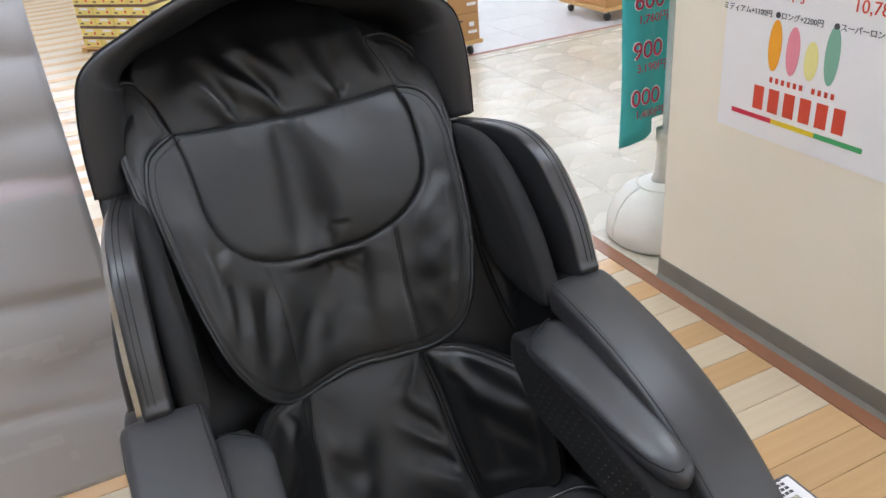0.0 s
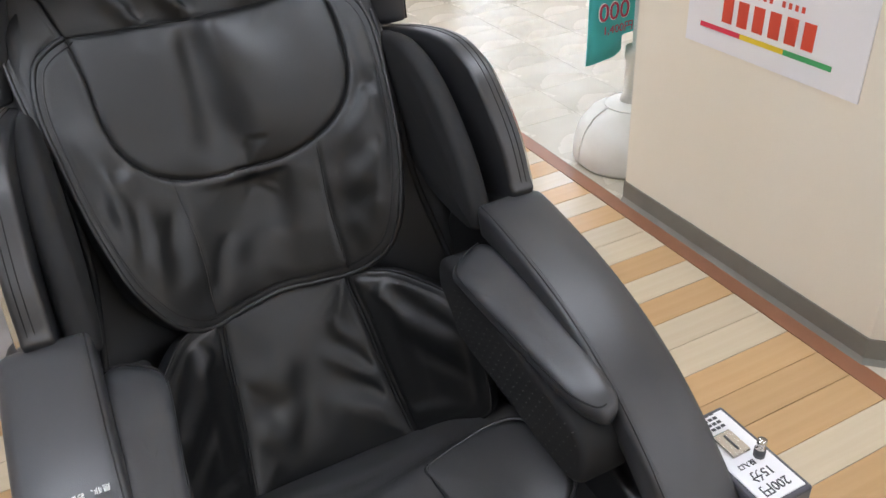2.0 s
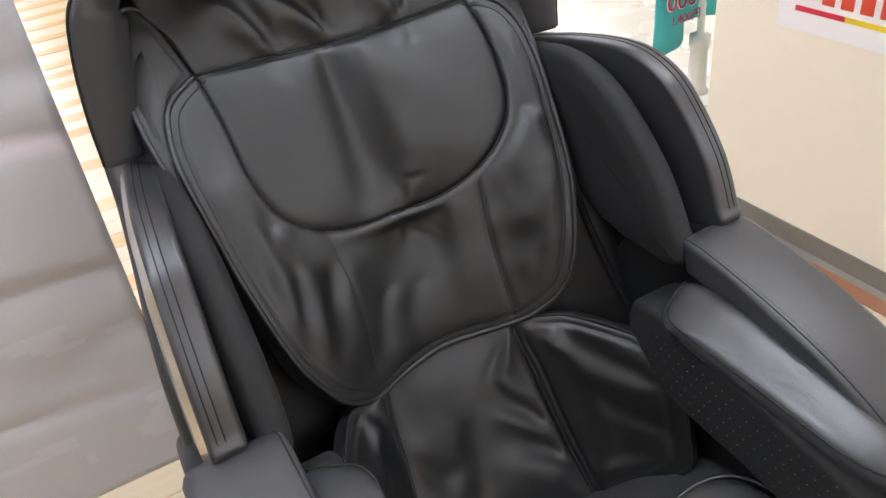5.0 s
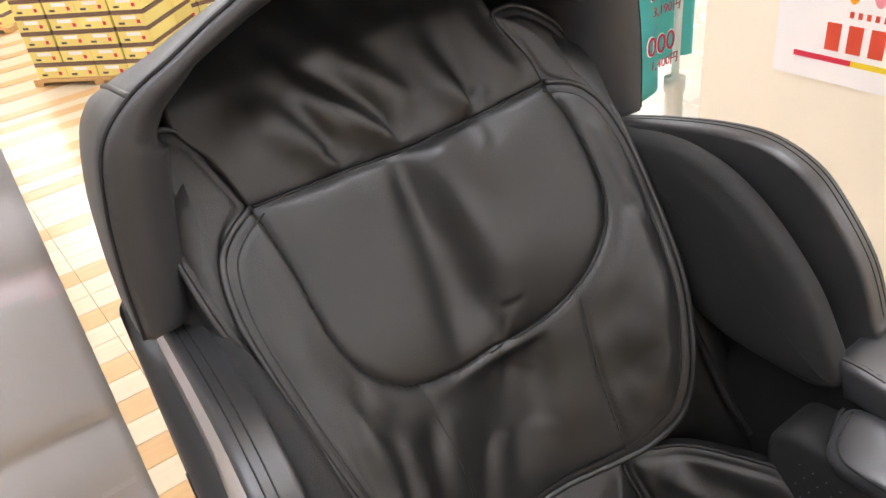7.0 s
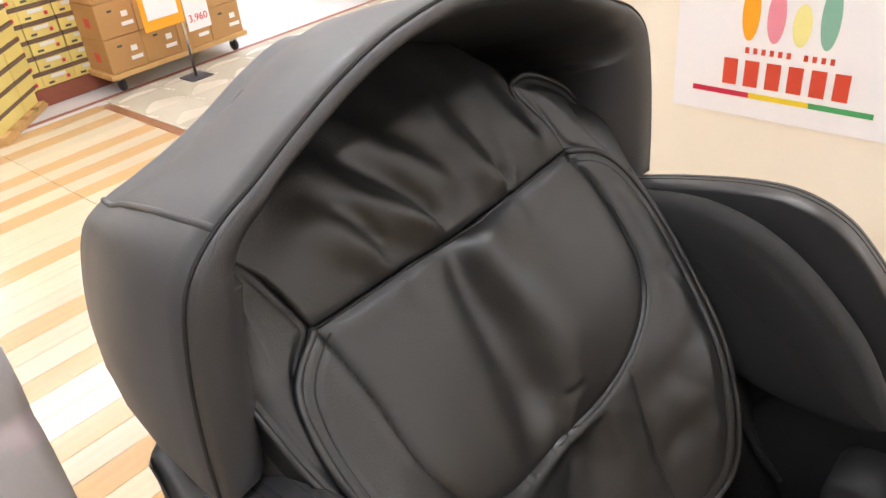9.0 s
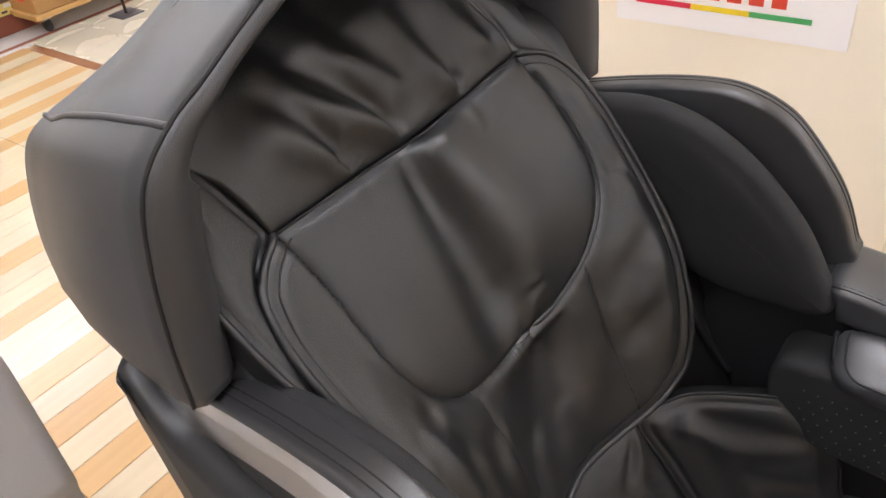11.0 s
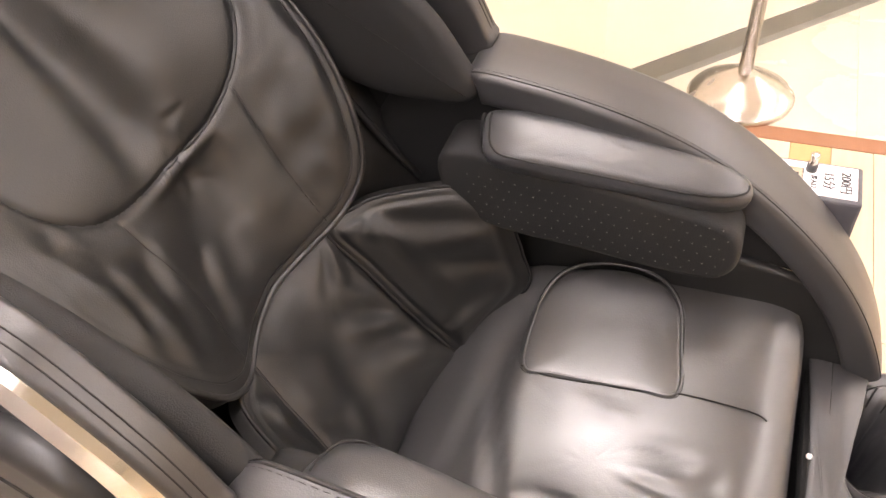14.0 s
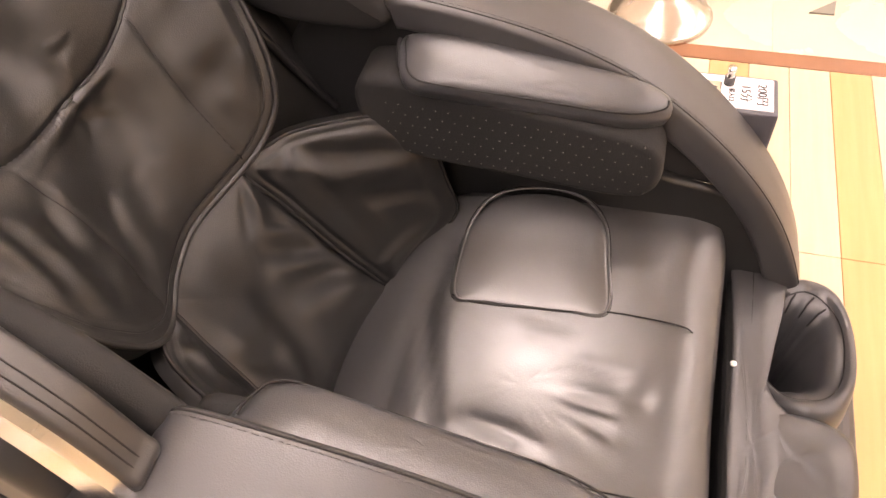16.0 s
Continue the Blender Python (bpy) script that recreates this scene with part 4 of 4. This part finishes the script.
# ---- stanchion ----
post = thing("stanchion", "stainless steel barrier post on a domed round base", "stanchion", (1.54, 0.585, 0))
part("base", lathe([(0.0, 0.0), (0.148, 0.0), (0.15, 0.008), (0.14, 0.02), (0.1, 0.045), (0.05, 0.07), (0.022, 0.085), (0.0, 0.085)], STEEL, 48), post)
part("pole", lathe([(0.019, 0.08), (0.019, 0.95), (0.024, 0.955), (0.024, 0.98), (0.0, 0.985)], STEEL, 24), post)

# ---- dark floor wedge ----
v, f = loft([[Vector((x, y, z)) for x, y in ((1.613, 0.172), (1.614, 0.104), (1.681, 0.096))] for z in (0.0, 0.005)])
tagged(new("floor_patch", mesh(v, f, BASE, smooth=False)), "small flat dark grey wedge among cream tiles", "floor patch")

# ---- coin box ----
coin = thing("coin_box", "dark grey coin timer box with a white instruction panel", "coin box", (0.424, 0.501, -0.03))
part("body", box(0.08, 0.16, 0.63, COINBOX, 0.004, (0, 0, 0.06)), coin)
part("panel", box(0.066, 0.146, 0.003, PAPER, 0.001, (0, 0, 0.689)), coin)
part("foot", box(0.14, 0.22, 0.03, COINBOX, 0.004, (0.04, 0, 0.03)), coin)
slot = part("slot_plate", box(0.03, 0.04, 0.006, STEEL, 0.002, (-0.002, 0.018, 0.692)), coin, "steel coin slot plate")
part("slot", box(0.002, 0.026, 0.002, INK_BLACK, 0, (-0.002, 0.018, 0.6975)), slot)
knob = part("knob", lathe([(0.006, 0.692), (0.006, 0.706), (0.0045, 0.71), (0.0045, 0.712), (0.0062, 0.714), (0.0062, 0.72), (0.0, 0.721)], STEEL, 16, (0.017, -0.012, 0)), coin, "small metal return knob")
part("collar", lathe([(0.0075, 0.692), (0.0075, 0.704), (0.0, 0.704)], INK_BLACK, 16, (0.017, -0.012, 0)), knob)


def on_coin(x, y, turn=180):
    return Matrix.Translation((x, y, 0.6925)) @ Matrix.Rotation(radians(turn), 4, "Z")


writing("15分", 0.018, INK_BLACK, on_coin(-0.002, -0.035), coin)
writing("200円", 0.018, INK_BLACK, on_coin(-0.002, -0.057), coin)
writing("投入口", 0.009, INK_BLACK, on_coin(-0.008, -0.016), coin)
for k in range(4):
    for q in range(5):
        part("text_bar", box(0.006, 0.0045, 0.0006, INK_BLACK, 0, (-0.018 + 0.008 * q, 0.049 + 0.008 * k, 0.692)), coin)

# ---- arm sticker ----
STICK = 0.672
sticker = thing("arm_sticker", "white and orange lettering stuck on the leather arm cover", "sticker")


def on_arm(x, y, turn):
    ya = spline(ARM_TOP, 8)
    best = min(range(1, len(ya) - 1), key=lambda i: abs(ya[i][0] - y))
    a, b = ya[best - 1], ya[best + 1]
    ang = math.atan2(a[1] - b[1], a[0] - b[0])
    return Matrix.Translation((x, y, ya[best][1] + 0.0085)) @ Matrix.Rotation(ang, 4, "X") @ Matrix.Rotation(radians(turn), 4, "Z")


writing("是非、お試しください。", 0.0085, INK_WHITE, on_arm(-0.338, STICK + 0.024, 180), sticker)
writing("無重力", 0.029, INK_ORANGE, on_arm(-0.338, STICK, 180), sticker)

# ---- flag banner ----
flag = thing("banner_stand", "teal cloth banner on a white water-filled stand base", "banner stand", (1.65, 2.24, 0))
fb = part("base", lathe([(0.0, 0.0), (0.195, 0.0), (0.215, 0.02), (0.212, 0.08), (0.195, 0.14), (0.155, 0.195), (0.1, 0.228), (0.055, 0.24), (0.0, 0.245)], WHITE, 48), flag, "white plastic weight base")
part("rim", tube([(0.1 * math.cos(q), 0.1 * math.sin(q), 0.229) for q in [2 * math.pi * k / 40 for k in range(40)]], 0.003, WHITE, closed=True), fb)
for k in range(3):
    q = 2.1 * k + 0.9
    part("rib", tube([((0.1 + r) * math.cos(q), (0.1 + r) * math.sin(q), z) for r, z in ((0, 0.229), (0.056, 0.197), (0.096, 0.142), (0.113, 0.08), (0.115, 0.02))], 0.003, WHITE), fb)
part("pole", lathe([(0.045, 0.24), (0.034, 0.27), (0.03, 0.4), (0.036, 0.405), (0.036, 0.45), (0.013, 0.452), (0.013, 2.2), (0.0, 2.2)], WHITE, 20), flag)


def cloth(x0, x1, y0, z0, z1, bow):
    vv, ff = [], []
    n, m = 16, 30
    for i in range(n + 1):
        for k in range(m + 1):
            a, b = i / n, k / m
            x = x0 + (x1 - x0) * a
            y = y0 + bow * math.sin(a * math.pi * 0.9) + 0.012 * noise.noise(Vector((a * 3, b * 4, 2))) + 0.16 * a * a * (1 if bow < 0 else 0)
            vv.append(Vector((x, y, z0 + (z1 - z0) * b + 0.01 * math.sin(a * 4) * (1 - b))))
    for i in range(n):
        for k in range(m):
            q = i * (m + 1) + k
            ff.append((q, q + m + 1, q + m + 2, q + 1))
    return mesh(vv, ff, TEAL)


c1 = part("cloth", cloth(-0.235, 0.03, -0.02, 0.43, 2.1, -0.03), flag, "teal banner cloth with red prices")
c1.modifiers.new("thick", "SOLIDIFY").thickness = 0.0015
c2 = part("cloth", cloth(-0.02, 0.25, 0.12, 0.44, 2.1, 0.02), flag, "teal banner cloth, folded back")
c2.modifiers.new("thick", "SOLIDIFY").thickness = 0.0015


def on_flag(x, z):
    return Matrix.Translation((x, -0.062, z)) @ Matrix.Rotation(radians(90), 4, "X")


for z, big, small in ((0.62, "1000", "1,400円"), (0.79, "2900", "3,190円"), (0.96, "1600", "1,760円")):
    writing(big[1:], 0.085, INK_WHITE, on_flag(-0.155, z) @ Matrix.Translation((0.0, 0, -0.001)) @ Matrix.Diagonal((1.06, 1.1, 1, 1)), c1)
    writing(big[1:], 0.085, INK_DEEP, on_flag(-0.155, z) @ Matrix.Translation((0.0, 0, 0.001)), c1)
    writing(small, 0.04, INK_DEEP, on_flag(-0.135, z - 0.062), c1)

# ---- poster ----
poster = thing("poster", "white paper salon poster with coloured ovals and a tricolour bar", "poster", (WALL_X - 0.002, 1.457, 0.66))
PW, PH = 0.594, 0.841
part("sheet", box(0.002, PW, PH, PAPER, 0, (0, 0, 0)), poster)
for k, mat_ in enumerate((INK_CRIMSON, INK_YELLOW, INK_GREEN)):
    part("bar", box(0.001, 0.15, 0.014, mat_, 0, (-0.002, 0.167 - 0.15 * k, 0.052)), poster)


def on_poster(y, z):
    return Matrix.Translation((-0.0015, y, z)) @ Matrix.Rotation(radians(-90), 4, "Z") @ Matrix.Rotation(radians(90), 4, "X")


def ovals(shapes, mat_):
    vv, ff = [], []
    for y, z, a, b, tilt in shapes:
        k = len(vv)
        for dx in (-0.0022, -0.001):
            vv += [Vector((dx, y + a * math.cos(q) * math.cos(tilt) - b * math.sin(q) * math.sin(tilt), z + a * math.cos(q) * math.sin(tilt) + b * math.sin(q) * math.cos(tilt))) for q in [2 * math.pi * n / 24 for n in range(24)]]
        ff.append(tuple(range(k, k + 24)))
        ff += [(k + n, k + (n + 1) % 24, k + 24 + (n + 1) % 24, k + 24 + n) for n in range(24)]
    return mesh(vv, ff, mat_, smooth=False)


for k, (mat_, h) in enumerate(((INK_ORANGE, 0.15), (INK_PINK, 0.14), (INK_PALE, 0.11), (INK_MINT, 0.165))):
    y = 0.108 - 0.062 * k
    part("logo_shape", ovals([(y, 0.2 + h * 0.47, 0.022, h * 0.47, 0.0)], mat_), poster)
for k in range(6):
    part("logo_bar", box(0.0012, 0.036, 0.068, INK_RED, 0.0, (-0.0018, 0.146 - 0.0545 * k, 0.082)), poster)
for k in range(11):
    if k != 6:
        part("logo_bar", box(0.0012, 0.010, 0.015, INK_RED, 0.0, (-0.0018, 0.108 - 0.0205 * k, 0.168)), poster)
writing("●ロング+2200円", 0.021, INK_BLACK, on_poster(0.04, 0.352), poster)
writing("●スーパーロング+3300円", 0.021, INK_BLACK, on_poster(-0.19, 0.352), poster)
writing("ミディアム+1100円", 0.021, INK_BLACK, on_poster(0.22, 0.352), poster)
writing("10,780円", 0.045, INK_RED, on_poster(-0.2, 0.41), poster)
writing("8,580円", 0.045, INK_RED, on_poster(0.1, 0.41), poster)

# ---- cartons at the back of the hall ----
def shoe_box(w, d, h):
    me = box(w - 0.004, d - 0.004, h * 0.74, YELLOW, 0.002, (0, 0, 0), 1)
    lid = box(w - 0.001, d - 0.001, h * 0.25, BROWN, 0.002, (0, 0, h * 0.74), 1)
    return me, lid


SB, SL = shoe_box(0.2, 0.32, 0.092)
MARK = box(0.035, 0.001, 0.012, INK_BLACK, 0, (0, 0, 0))
DOT = box(0.02, 0.001, 0.02, INK_CRIMSON, 0, (0, 0, 0))
LABEL = box(0.09, 0.001, 0.02, PAPER, 0, (0, 0, 0))


def shoe_carton(m, group):
    ob = thing("shoe_carton", "pale yellow shoe carton with a brown lid, stacked", "carton", group=group)
    ob.matrix_world = m
    part("box", SB, ob)
    part("lid", SL, ob)
    for nm, me, x, z in (("mark", MARK, -0.05, 0.014), ("mark", DOT, 0.055, 0.018), ("mark", LABEL, 0.0, 0.042)):
        q = part(nm, me, ob)
        q.location = (x, -0.1605, z)
    return ob


first = shoe_carton(Matrix.Translation((0, 0, 0.045)), "shoe cartons")
turn = Matrix.Translation((0.79, 5.16, 0)) @ Matrix.Rotation(radians(-47), 4, "Z")
first.matrix_world = turn @ Matrix.Translation((-0.1, 0.16, 0.045))
for layer in range(6):
    for col in range(4):
        for row in range(2):
            if layer + col + row == 0 or (row == 1 and col > 0 and layer < 5):
                continue
            jig = 0.006 * math.sin(7 * layer + 3 * col)
            copy_thing(first, turn @ Matrix.Translation((-0.1 - 0.201 * col + jig, 0.16 + 0.323 * row, 0.045 + 0.0925 * layer)))
for layer in range(9):
    for col in range(5):
        copy_thing(first, Matrix.Translation((0.72 + 0.201 * col + 0.005 * math.sin(5 * layer + col), 5.68, 0.10 + 0.0925 * layer)))
pl = thing("pallet", "thin wooden pallet under the shoe cartons", "pallet")
pl.matrix_world = turn
for k in range(5):
    part("slat", box(0.86, 0.1, 0.018, PALLET, 0.002, (-0.4, 0.03 + 0.145 * k, 0.026)), pl)
for k in range(3):
    part("bearer", box(0.06, 0.68, 0.026, PALLET, 0.002, (-0.8 + 0.4 * k, 0.32, 0.0)), pl)
far_turn = Matrix.Translation((0.37, 7.26, 0)) @ Matrix.Rotation(radians(-47), 4, "Z")
copy_thing(pl, far_turn)
for layer in range(7):
    for col in range(4):
        copy_thing(first, far_turn @ Matrix.Translation((-0.1 - 0.201 * col + 0.005 * math.sin(4 * layer + col), 0.16, 0.045 + 0.0925 * layer)))
tagged(new("plinth", box(1.06, 0.4, 0.1, RED_BROWN, 0.003, (1.12, 5.7, 0.0))), "low red-brown plinth under the shoe cartons", "plinth")
for k in range(3):
    shoe = thing("shoe", "tan canvas shoe standing on the carton stack", "shoe", group="display shoes")
    prof = [(0.0, 0.0), (0.045, 0.0), (0.05, 0.02), (0.045, 0.05), (0.03, 0.075), (0.026, 0.095), (0.02, 0.09), (0.0, 0.05)]
    me = lathe(prof, (CARTON, COINBOX, CARTON)[k], 20)
    me.transform(Matrix.Diagonal((0.85, 1.9, 1, 1)))
    part("upper", me, shoe)
    shoe.matrix_world = turn @ Matrix.Translation((-0.12 - 0.2 * k, 0.16, 0.045 + 0.0925 * 6))


def dolly(x0, y0, cols, rows, group, tall):
    w = 0.235
    length = w * cols
    d = thing("dolly", "low wooden dolly on black castors", "dolly", (x0, y0, 0), group="dollies")
    part("deck", box(length + 0.04, 0.66, 0.03, PALLET, 0.003, (length / 2, 0.32, 0.09)), d)
    for a in (0.06, length - 0.06):
        for b in (0.05, 0.58):
            wl = part("castor", lathe([(0.0, 0.0), (0.03, 0.0), (0.036, 0.006), (0.036, 0.024), (0.03, 0.03), (0.0, 0.03)], RUBBER, 20), d)
            wl.matrix_local = Matrix.Translation((a + 0.015, b, 0.038)) @ Matrix.Rotation(radians(-90), 4, "Y")
            part("fork", box(0.04, 0.03, 0.03, STEEL, 0.002, (a, b, 0.062)), d)
    for c in range(cols):
        for r in range(rows):
            h = tall[(c + r) % len(tall)]
            z = 0.122 + r * 0.2
            for depth in (0, 1):
                if depth and 0 < c < cols - 1 and r < rows - 1:
                    continue
                ct = thing("carton", "brown cardboard carton with white labels, stacked on a dolly", "carton", (x0 + w * (c + 0.5), y0 + 0.155 + 0.32 * depth, z), group)
                part("box", CB, ct)
                lb = part("shipping_label", CLAB, ct)
                lb.location = (0.06, -0.158, 0.05)
                lb = part("shipping_label", CLAB2, ct)
                lb.location = (0.055, -0.158, 0.1)
                hole = part("hand_hole", CHOLE, ct)
                hole.location = (-0.03, -0.1575, 0.14)
                lg = part("logo_shape", CLOGO, ct)
                lg.location = (-0.1175, -0.03, 0.06)


CB = box(0.233, 0.315, 0.197, CARTON, 0.003, (0, 0, 0), 1)
CLAB = box(0.075, 0.002, 0.022, PAPER, 0, (0, 0, 0))
CLAB2 = box(0.04, 0.002, 0.032, PAPER, 0, (0, 0, 0))
CHOLE = box(0.03, 0.002, 0.012, INK_BLACK, 0, (0, 0, 0))
CLOGO = box(0.002, 0.06, 0.055, INK_RED, 0, (0, 0, 0))
dolly(1.52, 5.26, 4, 5, "brown cartons", (0.2,))
dolly(3.72, 5.42, 4, 3, "brown cartons", (0.2,))

# price sign
sign = thing("price_sign", "floor price sign on a chrome pole with a square plate", "sign", (1.95, 5.1, 0))
part("plate", box(0.15, 0.15, 0.006, COINBOX, 0.002, (0, 0, 0)), sign)
part("pole", lathe([(0.009, 0.006), (0.009, 1.1), (0.0, 1.1)], STEEL, 14), sign)
part("board", box(0.26, 0.006, 0.3, INK_ORANGE, 0.002, (-0.12, -0.014, 0.34)), sign, "orange and white price board")
part("board", box(0.2, 0.002, 0.22, PAPER, 0, (-0.12, -0.019, 0.4)), sign)
part("board", box(0.16, 0.006, 0.3, PAPER, 0.002, (0.1, -0.014, 0.27)), sign, "white price card")
writing("3,960", 0.06, INK_CRIMSON, Matrix.Translation((0.1, -0.018, 0.34)) @ Matrix.Rotation(radians(90), 4, "X"), sign)

# ---- planks and tiles ----
AMBER = (-5, -2, 0, 3, 6, 8, 9, 10, 13, 15, 18, 20, 22, 24, 26, 29, 32, 36, 40, 42, 44, 47, 49)
plank_mesh = {}


def plank_data(length, dark):
    key = (round(length, 3), dark)
    if key not in plank_mesh:
        plank_mesh[key] = box(length - 0.0015, 0.1015, 0.006, PLANK_DARK if dark else PLANK_LIGHT, 0.0008, (0, 0, -0.006), 1)
    return plank_mesh[key]


for i in range(-8, 50):
    # rows lie a hair wider apart at the far end of the aisle
    y, wide = (0.0215 + 0.103 * i + 0.0515, 1.0) if i < 24 else (2.4935 + 0.105 * (i - 24) + 0.0525, 1.02)
    x = 1.36
    while x > -2.6:
        length = 0.643 if x > 1.3 else 0.91
        ob = new("plank", plank_data(length, i in AMBER))
        ob.location = (x - length / 2, y, 0)
        ob.scale.y = wide
        ob.parent = ground
        x -= length
part("border_strip", box(0.058, 8.0, 0.006, RED_BORDER, 0, (1.39, 1.16, -0.0055)), ground)
tile = box(0.3036, 0.3036, 0.006, CREAM_TILE, 0.0004, (0, 0, -0.006), 1)
for i in range(9):
    for j in range(-5, 17):
        ob = new("tile", tile)
        ob.location = (1.42 + 0.1525 + 0.304 * i, 0.27 + 0.152 + 0.304 * (j), 0)
        if ob.location.y + 0.13 > FLOOR_Y:
            ob.scale.y = 0.43
            ob.location.y = FLOOR_Y - 0.066
        ob.parent = ground
part("cream_tiles", box(4.6, 11.0, 0.006, CREAM_TILE, 0, (6.47, -0.36, -0.0065)), ground)
part("plain_planks", box(6.0, 11.0, 0.006, PLANK_LIGHT, 0, (-6.1, -0.36, -0.0065)), ground)
wt = box(0.448, 0.448, 0.006, WHITE_TILE, 0.0008, (0, 0, -0.006), 1)
for i in range(12):
    for j in range(4):
        ob = new("tile", wt)
        ob.location = (0.95 + 0.45 * i, FLOOR_Y + 0.045 + 0.225 + 0.45 * j, 0)
        ob.parent = ground
part("border_strip", box(8.0, 0.04, 0.006, RED_BROWN, 0, (4.72, FLOOR_Y + 0.02, -0.0055)), ground)
part("far_planks", box(8.2, 18.5, 0.006, PLANK_LIGHT, 0, (-3.38, 14.45, -0.0065)), ground)
for j in range(24):
    part("far_plank", box(3.3, 0.103, 0.006, PLANK_DARK, 0, (-0.95, FLOOR_Y + 0.1 + 0.31 * j, -0.0045)), ground)
part("far_tiles", box(8.0, 18.5, 0.006, WHITE_TILE, 0, (4.72, 14.47, -0.0065)), ground)
